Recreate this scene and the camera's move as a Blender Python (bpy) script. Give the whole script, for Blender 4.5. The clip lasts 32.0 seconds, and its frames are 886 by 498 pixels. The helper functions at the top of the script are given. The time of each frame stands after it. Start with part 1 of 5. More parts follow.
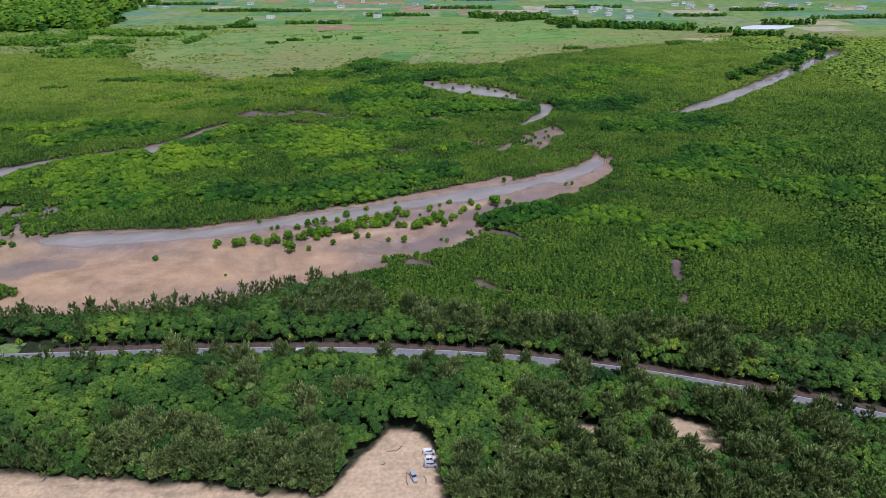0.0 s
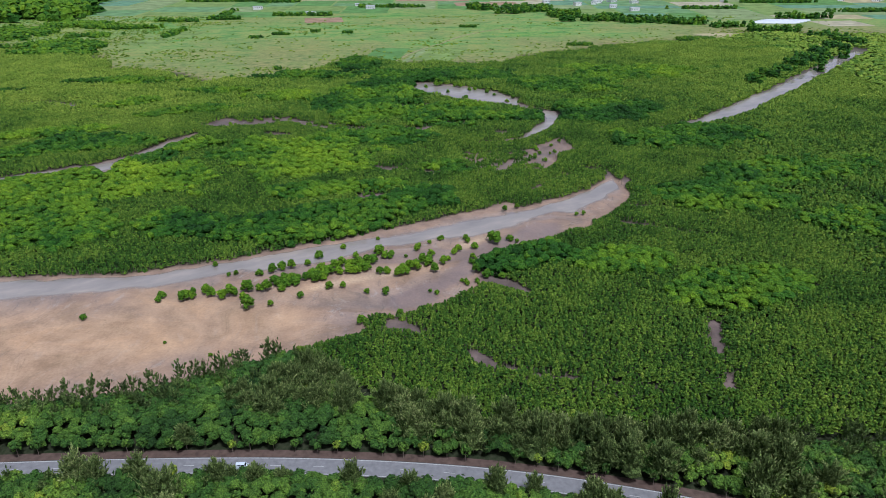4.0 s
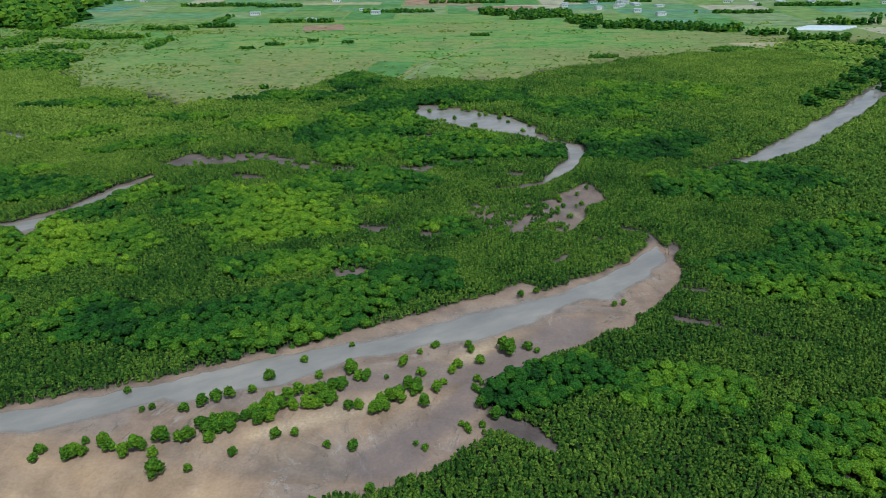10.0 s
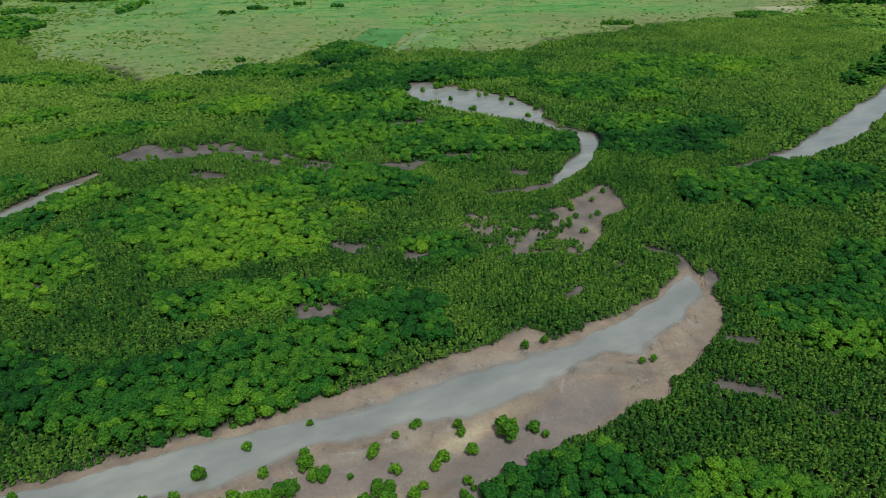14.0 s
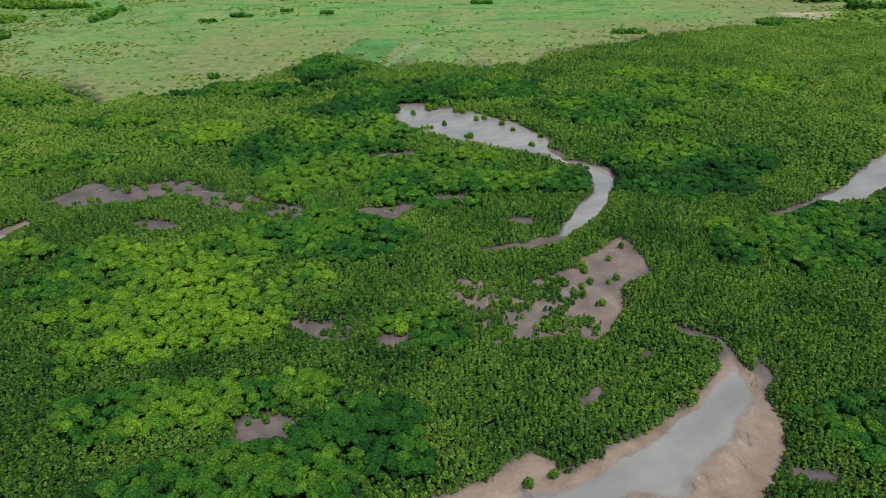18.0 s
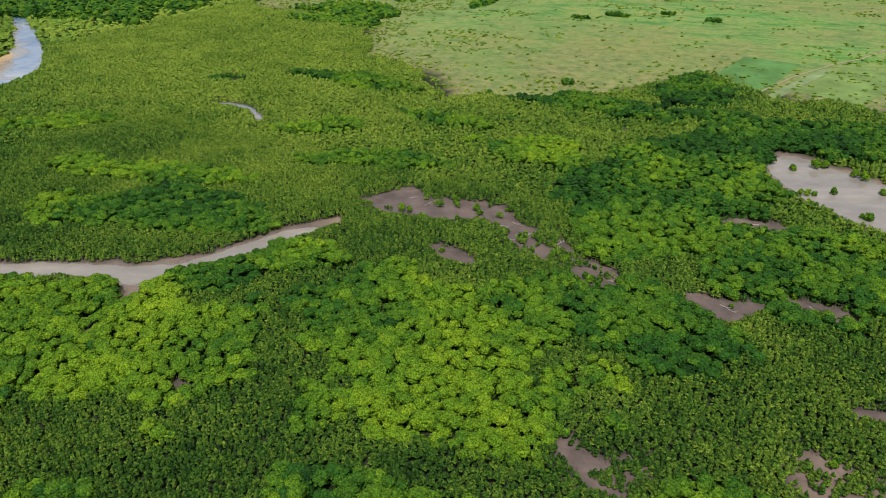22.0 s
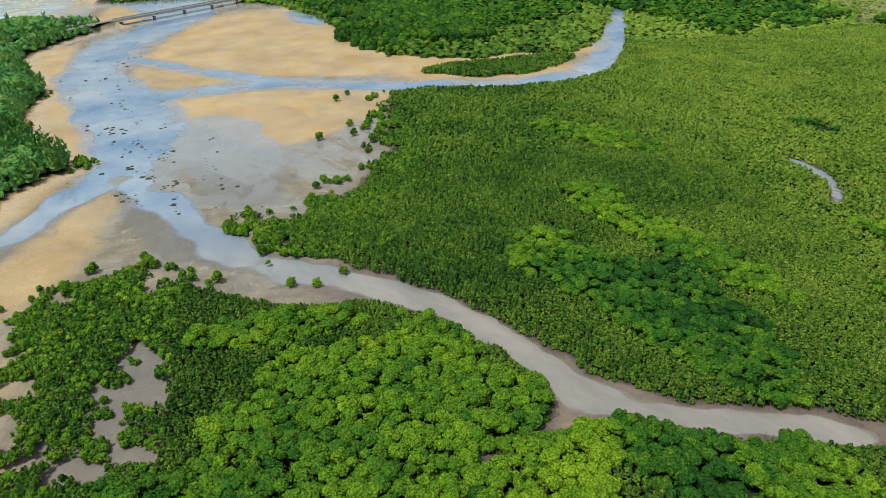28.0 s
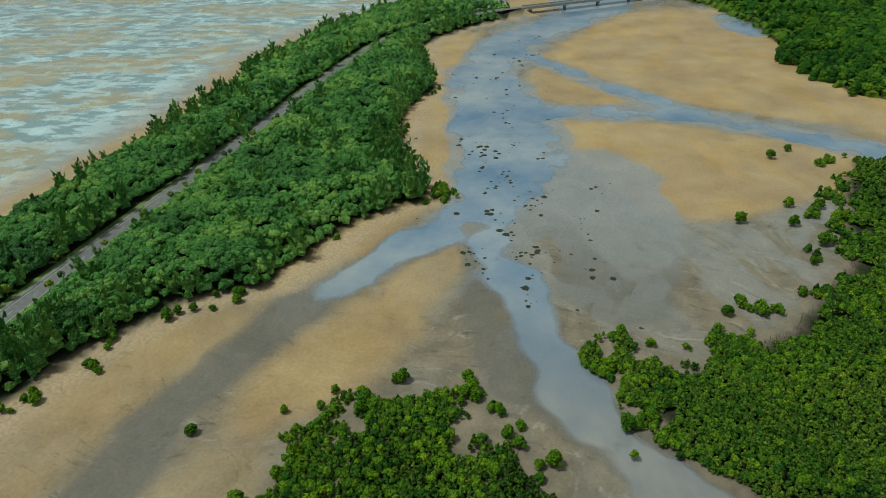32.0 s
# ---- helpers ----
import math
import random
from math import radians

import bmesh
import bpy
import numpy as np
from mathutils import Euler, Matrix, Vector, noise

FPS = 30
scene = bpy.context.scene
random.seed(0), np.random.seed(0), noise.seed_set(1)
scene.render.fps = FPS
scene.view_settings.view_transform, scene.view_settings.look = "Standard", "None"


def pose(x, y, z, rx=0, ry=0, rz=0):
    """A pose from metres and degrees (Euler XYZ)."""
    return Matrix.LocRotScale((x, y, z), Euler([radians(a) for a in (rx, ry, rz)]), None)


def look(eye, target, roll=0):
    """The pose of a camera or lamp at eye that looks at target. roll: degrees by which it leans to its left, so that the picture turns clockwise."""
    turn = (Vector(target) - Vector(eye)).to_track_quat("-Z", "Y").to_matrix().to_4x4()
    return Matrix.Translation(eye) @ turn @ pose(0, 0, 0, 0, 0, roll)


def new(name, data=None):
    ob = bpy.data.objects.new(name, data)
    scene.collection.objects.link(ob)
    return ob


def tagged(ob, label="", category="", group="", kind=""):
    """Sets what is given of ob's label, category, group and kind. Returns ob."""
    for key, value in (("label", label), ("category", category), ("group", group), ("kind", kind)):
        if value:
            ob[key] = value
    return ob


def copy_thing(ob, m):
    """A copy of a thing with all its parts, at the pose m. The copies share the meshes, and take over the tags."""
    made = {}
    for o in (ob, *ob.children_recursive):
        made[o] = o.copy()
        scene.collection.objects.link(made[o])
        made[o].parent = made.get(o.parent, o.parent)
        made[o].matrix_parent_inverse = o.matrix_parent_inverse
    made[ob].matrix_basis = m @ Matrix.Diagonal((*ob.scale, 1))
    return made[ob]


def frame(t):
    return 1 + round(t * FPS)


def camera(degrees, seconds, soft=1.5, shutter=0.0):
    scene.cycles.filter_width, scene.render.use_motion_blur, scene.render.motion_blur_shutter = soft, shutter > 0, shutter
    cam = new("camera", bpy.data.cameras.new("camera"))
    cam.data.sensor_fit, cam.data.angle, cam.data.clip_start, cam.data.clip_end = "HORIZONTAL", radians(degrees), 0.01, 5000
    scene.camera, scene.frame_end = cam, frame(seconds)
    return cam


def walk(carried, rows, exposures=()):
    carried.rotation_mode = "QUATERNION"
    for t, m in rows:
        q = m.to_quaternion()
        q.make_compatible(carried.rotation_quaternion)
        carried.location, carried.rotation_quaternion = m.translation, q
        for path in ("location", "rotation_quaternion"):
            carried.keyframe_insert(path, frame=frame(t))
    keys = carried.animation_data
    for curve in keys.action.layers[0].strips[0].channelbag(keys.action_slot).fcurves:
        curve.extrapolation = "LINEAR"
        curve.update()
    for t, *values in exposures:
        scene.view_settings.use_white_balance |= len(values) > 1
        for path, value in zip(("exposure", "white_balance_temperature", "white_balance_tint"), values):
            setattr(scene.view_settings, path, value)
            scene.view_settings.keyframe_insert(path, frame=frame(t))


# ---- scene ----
cam = camera(64.6, 32.0, soft=0.9)

# The drone's flight: seconds, eye (x, y, z), yaw to the left of +y, tilt below level, lean.
PATH = [
    (0, 1.76, 0.63, 143.91, -0.01, 24.18, -0.37),
    (0.5, 3.00, 8.88, 143.94, 0.04, 24.34, -0.44),
    (1, 4.01, 16.88, 143.99, 0.04, 24.47, -0.46),
    (1.5, 4.83, 24.97, 144.08, 0.03, 24.55, -0.42),
    (2, 5.56, 33.48, 144.19, 0.03, 24.60, -0.38),
    (2.5, 6.00, 42.15, 144.30, 0.01, 24.76, -0.36),
    (3, 6.04, 50.56, 144.51, -0.05, 24.95, -0.34),
    (3.5, 5.80, 58.68, 144.87, -0.14, 25.08, -0.24),
    (5.5, 5.22, 89.06, 145.41, -0.17, 25.25, 0.09),
    (6, 5.56, 97.20, 145.74, 0.28, 25.31, 0.10),
    (6.5, 6.23, 105.48, 145.83, 0.35, 25.29, 0.00),
    (7, 7.12, 113.78, 145.82, 0.44, 25.26, -0.13),
    (7.5, 8.00, 122.06, 145.85, 0.52, 25.32, -0.21),
    (8, 8.83, 130.31, 145.83, 0.57, 25.28, -0.24),
    (8.5, 9.80, 138.52, 145.84, 0.70, 25.30, -0.30),
    (9, 10.87, 146.79, 145.94, 0.82, 25.30, -0.36),
    (9.5, 11.82, 155.08, 145.99, 0.93, 25.24, -0.41),
    (10, 12.82, 163.53, 146.03, 1.03, 25.29, -0.49),
    (10.5, 13.88, 172.06, 146.00, 1.12, 25.34, -0.56),
    (11, 14.80, 180.42, 145.67, 1.18, 25.49, -0.57),
    (11.5, 15.62, 188.53, 145.29, 1.24, 25.87, -0.55),
    (12, 16.25, 196.61, 145.18, 1.27, 27.16, -0.53),
    (12.5, 16.70, 204.82, 145.29, 1.26, 27.93, -0.53),
    (13, 17.11, 212.98, 145.41, 1.28, 28.20, -0.54),
    (13.5, 17.43, 221.25, 145.39, 1.29, 28.44, -0.54),
    (14, 17.75, 229.90, 144.99, 1.32, 28.59, -0.56),
    (14.5, 18.25, 238.77, 144.13, 1.32, 28.57, -0.58),
    (16.5, 20.76, 269.97, 143.14, 1.42, 28.70, -0.71),
    (17, 22.11, 277.81, 143.12, 1.58, 28.71, -0.75),
    (17.5, 22.95, 285.67, 142.96, 1.61, 28.70, -0.79),
    (18, 23.38, 293.70, 142.69, 1.67, 28.67, -0.81),
    (18.5, 23.70, 302.15, 142.45, 1.77, 28.66, -0.79),
    (19, 23.77, 310.93, 142.18, 2.47, 28.67, -0.77),
    (19.5, 23.40, 319.49, 142.33, 7.45, 28.67, -0.66),
    (20, 22.54, 327.77, 142.99, 23.96, 28.73, -0.37),
    (20.5, 20.93, 336.13, 143.10, 27.82, 28.85, -0.55),
    (21, 18.40, 344.43, 142.66, 28.85, 28.90, -0.71),
    (21.5, 15.13, 352.36, 142.27, 30.36, 28.92, -0.86),
    (22, 11.31, 360.00, 142.07, 31.33, 29.05, -1.04),
    (22.5, 6.98, 367.40, 141.99, 32.18, 29.14, -1.20),
    (23, 2.22, 374.60, 141.98, 33.39, 29.25, -1.35),
    (23.5, -2.89, 381.62, 141.96, 33.78, 29.33, -1.49),
    (24, -8.34, 388.29, 141.85, 34.87, 29.35, -1.60),
    (24.5, -14.02, 394.44, 141.70, 37.06, 29.31, -1.69),
    (25, -20.04, 400.05, 140.45, 41.31, 29.03, -1.62),
    (25.5, -26.49, 405.34, 137.07, 48.99, 28.50, -1.22),
    (27.5, -61.21, 422.30, 134.91, 69.59, 28.25, -0.79),
    (28, -72.06, 425.67, 134.01, 76.44, 28.35, -1.15),
    (28.5, -84.03, 427.90, 133.28, 83.82, 28.40, -1.30),
    (29, -97.24, 428.80, 132.69, 91.26, 28.52, -1.35),
    (29.5, -111.01, 428.23, 132.23, 97.25, 28.60, -1.39),
    (30, -125.22, 426.50, 131.84, 103.96, 28.71, -1.44),
    (30.5, -139.89, 423.83, 131.58, 106.03, 28.88, -1.54),
    (31, -154.80, 420.04, 131.48, 106.97, 29.04, -1.65),
    (31.5, -169.85, 415.33, 131.35, 107.42, 29.11, -1.71),
    (32, -185.07, 410.11, 131.11, 107.74, 29.08, -1.75),
]


def aim(x, y, z, yaw, tilt, lean):
    a, b = radians(yaw), radians(tilt)
    return look((x, y, z), (x - math.sin(a) * math.cos(b), y + math.cos(a) * math.cos(b), z - math.sin(b)), lean)


# Seconds, stops, white balance in kelvin and tint.
EXPOSURES = [(0, -0.15, 5450, 21), (3, -0.04, 5450, 17), (6, -0.1, 5350, 13), (9, -0.26, 5250, 4), (14, -0.3, 5400, -8), (20, 0.02, 5850, 8), (23, 0.03, 6300, 9), (25, 0.05, 6300, 6), (28, 0.0, 6050, 0), (32, -0.72, 6300, -12)]
walk(cam, [(row[0], aim(*row[1:])) for row in PATH], EXPOSURES)

# ---- world and sun: bright overcast ----
SUN_UP, SUN_TURN = radians(64), radians(150)
world = bpy.data.worlds.new("overcast_sky")
scene.world = world
world.use_nodes = True
wn = world.node_tree
sky = wn.nodes.new("ShaderNodeTexSky")
sky.sky_type, sky.sun_disc = "NISHITA", False
sky.sun_elevation, sky.sun_rotation = SUN_UP, SUN_TURN
sky.air_density, sky.dust_density, sky.ozone_density = 1.0, 6.0, 1.0
haze = wn.nodes.new("ShaderNodeMix")
haze.data_type, haze.inputs[0].default_value = "RGBA", 0.6
haze.inputs[7].default_value = (6.95, 7.05, 7.25, 1)
wn.links.new(sky.outputs[0], haze.inputs[6])
wn.links.new(haze.outputs[2], wn.nodes["Background"].inputs[0])
wn.nodes["Background"].inputs[1].default_value = 0.078

sun = new("sun", bpy.data.lights.new("sun", "SUN"))
sun.data.energy, sun.data.angle, sun.data.color = 3.3, radians(9), (1, 0.96, 0.9)
sun.matrix_world = look((math.sin(SUN_TURN) * math.cos(SUN_UP) * 100, math.cos(SUN_TURN) * math.cos(SUN_UP) * 100, math.sin(SUN_UP) * 100), (0, 0, 0))


# ---- materials ----
def make_material(name, rough=0.8, spec=0.3):
    mat = bpy.data.materials.new(name)
    mat.use_nodes = True
    b = mat.node_tree.nodes["Principled BSDF"]
    b.inputs["Roughness"].default_value = rough
    b.inputs["Specular IOR Level"].default_value = spec
    return mat, mat.node_tree, b


def node(tree, kind, **values):
    n = tree.nodes.new(kind)
    for key, value in values.items():
        n.inputs[key.replace("_", " ")].default_value = value
    return n


def world_place(tree):
    return tree.nodes.new("ShaderNodeNewGeometry").outputs["Position"]


def noise_of(tree, place, scale, detail=4.0, rough=0.55, stretch=None):
    if stretch:
        m = tree.nodes.new("ShaderNodeMapping")
        m.vector_type = "TEXTURE"
        m.inputs["Scale"].default_value = (1 / stretch[0], 1 / stretch[1], 1)
        m.inputs["Rotation"].default_value = (0, 0, stretch[2])
        tree.links.new(place, m.inputs[0])
        place = m.outputs[0]
    n = node(tree, "ShaderNodeTexNoise", Scale=scale, Detail=detail, Roughness=rough)
    tree.links.new(place, n.inputs["Vector"])
    return n.outputs[0]


def ramp_of(tree, factor, stops):
    r = tree.nodes.new("ShaderNodeValToRGB")
    while len(r.color_ramp.elements) < len(stops):
        r.color_ramp.elements.new(0.5)
    for e, (at, c) in zip(r.color_ramp.elements, stops):
        e.position, e.color = at, (*c, 1) if len(c) == 3 else c
    tree.links.new(factor, r.inputs[0])
    return r.outputs[0]


def mix_of(tree, factor, a, b, blend="MIX"):
    m = tree.nodes.new("ShaderNodeMix")
    m.data_type, m.blend_type = "RGBA", blend
    for value, slot in ((factor, 0), (a, 6), (b, 7)):
        if isinstance(value, (int, float)):
            m.inputs[slot].default_value = value
        elif isinstance(value, tuple):
            m.inputs[slot].default_value = (*value, 1)
        else:
            tree.links.new(value, m.inputs[slot])
    return m.outputs[2]


def math_of(tree, what, a, b=0.0, c=0.0):
    m = tree.nodes.new("ShaderNodeMath")
    m.operation = what
    for slot, value in enumerate((a, b, c)):
        if isinstance(value, (int, float)):
            m.inputs[slot].default_value = value
        else:
            tree.links.new(value, m.inputs[slot])
    return m.outputs[0]


def smooth_of(tree, value, low, high):
    m = tree.nodes.new("ShaderNodeMapRange")
    m.interpolation_type = "SMOOTHSTEP"
    m.inputs[1].default_value, m.inputs[2].default_value = low, high
    tree.links.new(value, m.inputs[0])
    return m.outputs[0]


def bump_of(tree, b, height, strength, distance):
    n = node(tree, "ShaderNodeBump", Strength=strength, Distance=distance)
    tree.links.new(height, n.inputs["Height"])
    tree.links.new(n.outputs[0], b.inputs["Normal"])


def leaf_material(name, stops, rough=0.7, spec=0.1, grain=1.9):
    """Foliage: the stops run from dark to bright by the tint that each plant carries, varied leaf clump by leaf clump."""
    mat, t, b = make_material(name, rough, spec)
    tint = t.nodes.new("ShaderNodeAttribute")
    tint.attribute_name = "tint"
    geo = t.nodes.new("ShaderNodeNewGeometry")
    f = math_of(t, "MULTIPLY_ADD", geo.outputs["Random Per Island"], 0.18, -0.09)
    f = math_of(t, "ADD", f, tint.outputs["Fac"])
    patch = noise_of(t, geo.outputs["Position"], 0.035, 3)
    f = math_of(t, "MULTIPLY_ADD", math_of(t, "SUBTRACT", patch, 0.5), 0.5, f)
    c = ramp_of(t, f, stops)
    # Fine noise puts dark gaps between leaves into the colour, as shade would.
    fine = noise_of(t, geo.outputs["Position"], grain, 5, 0.72)
    c = mix_of(t, 0.85, c, ramp_of(t, fine, [(0.37, (0.21, 0.25, 0.23)), (0.49, (0.9, 0.9, 0.87)), (0.62, (1.85, 1.78, 1.45))]), "MULTIPLY")
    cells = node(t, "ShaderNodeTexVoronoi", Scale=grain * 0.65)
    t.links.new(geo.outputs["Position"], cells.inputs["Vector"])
    t.links.new(c, b.inputs["Base Color"])
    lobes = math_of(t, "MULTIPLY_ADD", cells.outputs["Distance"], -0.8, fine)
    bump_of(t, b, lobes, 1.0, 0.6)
    return mat


def plain_material(name, colour, rough=0.7, spec=0.3, vary=0.25, scale=1.5, metal=0.0):
    mat, t, b = make_material(name, rough, spec)
    place = world_place(t)
    n = noise_of(t, place, scale, 5)
    lo, hi = tuple(v * (1 - vary) for v in colour), tuple(min(1, v * (1 + vary)) for v in colour)
    t.links.new(ramp_of(t, n, [(0.3, lo), (0.7, hi)]), b.inputs["Base Color"])
    b.inputs["Metallic"].default_value = metal
    return mat


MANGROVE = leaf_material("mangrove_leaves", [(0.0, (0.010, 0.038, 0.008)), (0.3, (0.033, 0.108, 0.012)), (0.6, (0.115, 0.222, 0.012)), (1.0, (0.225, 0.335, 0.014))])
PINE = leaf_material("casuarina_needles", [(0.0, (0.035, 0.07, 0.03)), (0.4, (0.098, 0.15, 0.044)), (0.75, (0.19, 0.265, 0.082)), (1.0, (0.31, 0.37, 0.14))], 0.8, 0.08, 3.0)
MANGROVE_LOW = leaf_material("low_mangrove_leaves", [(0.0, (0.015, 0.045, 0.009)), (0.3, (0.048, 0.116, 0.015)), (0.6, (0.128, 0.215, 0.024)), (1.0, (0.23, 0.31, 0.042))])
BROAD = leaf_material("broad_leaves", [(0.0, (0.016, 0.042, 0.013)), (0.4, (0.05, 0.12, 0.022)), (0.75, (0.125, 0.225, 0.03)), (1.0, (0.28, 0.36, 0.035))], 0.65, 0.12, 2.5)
# Cooler, lighter greens for the far spit, with distance haze in the colour.
HAZED_LEAVES = leaf_material("hazed_spit_leaves", [(0.0, (0.022, 0.062, 0.028)), (0.4, (0.058, 0.16, 0.046)), (0.75, (0.115, 0.285, 0.068)), (1.0, (0.23, 0.4, 0.09))], 0.6, 0.14, 2.5)
BARK = plain_material("grey_bark", (0.22, 0.18, 0.14), 0.9, 0.1, 0.35, 2.0)

# Ground: sand, mud, forest floor and meadow by the zone that each place carries, wet where it lies low.
GROUND, t, b = make_material("ground_soils", 0.8, 0.3)
place = world_place(t)
zone = t.nodes.new("ShaderNodeAttribute")
zone.attribute_name = "zone"
part_of = t.nodes.new("ShaderNodeSeparateColor")
t.links.new(zone.outputs["Color"], part_of.inputs[0])
mid, fine = noise_of(t, place, 0.12, 6), noise_of(t, place, 0.9, 5)
mud = ramp_of(t, mid, [(0.25, (0.165, 0.118, 0.09)), (0.5, (0.265, 0.185, 0.135)), (0.75, (0.33, 0.235, 0.165))])
sand = ramp_of(t, noise_of(t, place, 0.03, 5), [(0.3, (0.385, 0.25, 0.118)), (0.5, (0.465, 0.318, 0.155)), (0.7, (0.53, 0.38, 0.2))])
height = t.nodes.new("ShaderNodeSeparateXYZ")
t.links.new(place, height.inputs[0])
# River sand is pinker than that of the lagoon.
riverward = smooth_of(t, height.outputs[0], -280, -150)
sand = mix_of(t, riverward, sand, ramp_of(t, mid, [(0.25, (0.30, 0.195, 0.115)), (0.55, (0.40, 0.27, 0.165)), (0.8, (0.46, 0.32, 0.2))]))
mud = mix_of(t, riverward, ramp_of(t, mid, [(0.25, (0.165, 0.14, 0.11)), (0.5, (0.24, 0.2, 0.15)), (0.75, (0.31, 0.25, 0.18))]), mud)
soil = mix_of(t, part_of.outputs[0], mud, sand)
pale = t.nodes.new("ShaderNodeAttribute")
pale.attribute_name = "pale"
soil = mix_of(t, pale.outputs["Fac"], soil, ramp_of(t, fine, [(0.3, (0.43, 0.315, 0.2)), (0.7, (0.53, 0.4, 0.265))]))
# A thin film of water lies in streaks and pools over the flats; weed and shell litter darken and speckle them.
warp = t.nodes.new("ShaderNodeTexNoise")
warp.inputs["Scale"].default_value = 0.018
t.links.new(place, warp.inputs["Vector"])
bent = t.nodes.new("ShaderNodeVectorMath")
bent.operation = "MULTIPLY_ADD"
bent.inputs[1].default_value = (55, 55, 0)
t.links.new(warp.outputs["Color"], bent.inputs[0])
t.links.new(place, bent.inputs[2])
sea_part = t.nodes.new("ShaderNodeAttribute")
sea_part.attribute_name = "sea"
film = noise_of(t, bent.outputs[0], 0.03, 6, 0.55, (0.7, 1.9, 0.35))
film = smooth_of(t, math_of(t, "MULTIPLY_ADD", smooth_of(t, math_of(t, "MULTIPLY", height.outputs[0], -1.0), 300, 420), 0.06, film), 0.47, 0.57)
film = math_of(t, "MULTIPLY", film, zone.outputs["Alpha"])
film = math_of(t, "MULTIPLY", film, math_of(t, "MULTIPLY_ADD", smooth_of(t, math_of(t, "MULTIPLY", height.outputs[0], -1.0), 330, 430), 0.75, 0.25))
weed = smooth_of(t, noise_of(t, bent.outputs[0], 0.22, 7, 0.72, (0.45, 1.3, 1.4)), 0.56, 0.64)
soil = mix_of(t, math_of(t, "MULTIPLY", math_of(t, "MULTIPLY", weed, zone.outputs["Alpha"]), 0.55), soil, (0.05, 0.05, 0.042))
litter = smooth_of(t, noise_of(t, bent.outputs[0], 0.17, 8, 0.75, (0.8, 1.2, 1.5)), 0.55, 0.63)
soil = mix_of(t, math_of(t, "MULTIPLY", math_of(t, "MULTIPLY", litter, zone.outputs["Alpha"]), 0.42), soil, (0.44, 0.41, 0.37))
wet = t.nodes.new("ShaderNodeAttribute")
wet.attribute_name = "wet"
soak = smooth_of(t, math_of(t, "MULTIPLY_ADD", math_of(t, "SUBTRACT", mid, 0.5), 0.9, wet.outputs["Fac"]), 0.25, 0.62)
# In the lagoon, reflected sky is put into the wet mud's pale colour.
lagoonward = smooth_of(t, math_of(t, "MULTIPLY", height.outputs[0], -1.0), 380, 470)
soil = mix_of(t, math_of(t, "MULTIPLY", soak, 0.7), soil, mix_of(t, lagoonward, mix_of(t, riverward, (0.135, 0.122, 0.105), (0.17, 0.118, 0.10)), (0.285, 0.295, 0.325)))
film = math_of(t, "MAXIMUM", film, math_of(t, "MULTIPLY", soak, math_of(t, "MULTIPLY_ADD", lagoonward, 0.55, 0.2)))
# The film's pale grey and sea blue hold reflected sky as base colour.
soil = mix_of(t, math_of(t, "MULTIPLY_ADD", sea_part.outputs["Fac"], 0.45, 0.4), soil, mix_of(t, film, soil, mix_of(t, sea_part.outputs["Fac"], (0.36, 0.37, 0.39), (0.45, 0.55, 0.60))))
peat = t.nodes.new("ShaderNodeAttribute")
peat.attribute_name = "peat"
soil = mix_of(t, peat.outputs["Fac"], soil, ramp_of(t, mid, [(0.3, (0.09, 0.068, 0.06)), (0.7, (0.175, 0.132, 0.116))]))
# The open sea's shallows: rippled water, reflected sky put into its pale blue, with broad tan shoals showing through.
SEA_LIE = 1.73
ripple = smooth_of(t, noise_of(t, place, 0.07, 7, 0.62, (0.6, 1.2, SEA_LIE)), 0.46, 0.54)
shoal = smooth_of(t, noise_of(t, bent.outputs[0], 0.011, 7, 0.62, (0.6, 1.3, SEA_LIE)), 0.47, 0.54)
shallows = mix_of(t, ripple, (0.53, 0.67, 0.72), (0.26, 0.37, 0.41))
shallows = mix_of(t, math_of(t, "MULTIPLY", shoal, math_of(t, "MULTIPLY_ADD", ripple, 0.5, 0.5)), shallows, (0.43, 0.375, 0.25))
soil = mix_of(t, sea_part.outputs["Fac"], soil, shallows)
soil = mix_of(t, 0.5, soil, ramp_of(t, fine, [(0.3, (0.75, 0.75, 0.75)), (0.7, (1.15, 1.15, 1.15))]), "MULTIPLY")
soil = mix_of(t, math_of(t, "MULTIPLY_ADD", riverward, 0.3, 0.25), soil, ramp_of(t, noise_of(t, bent.outputs[0], 0.055, 9, 0.68), [(0.36, (0.68, 0.69, 0.66)), (0.5, (1.0, 1.0, 1.0)), (0.62, (1.28, 1.24, 1.16))]), "MULTIPLY")
# Forest floor is near black: the shade under the crowns is in its colour.
shaded_floor = ramp_of(t, fine, [(0.3, (0.018, 0.028, 0.012)), (0.7, (0.045, 0.05, 0.028))])
soil = mix_of(t, part_of.outputs[1], soil, shaded_floor)
grass = ramp_of(t, noise_of(t, place, 0.05, 7, 0.7, (0.5, 1.2, 0.1)), [(0.34, (0.06, 0.15, 0.04)), (0.46, (0.125, 0.245, 0.062)), (0.55, (0.225, 0.26, 0.08)), (0.66, (0.12, 0.27, 0.065))])
green = ramp_of(t, noise_of(t, place, 0.008, 5, 0.6, (0.6, 1.2, 0.2)), [(0.36, (0.62, 1.0, 0.62)), (0.5, (1.0, 1.03, 0.95)), (0.62, (1.18, 1.0, 0.9))])
grass = mix_of(t, 0.8, grass, green, "MULTIPLY")
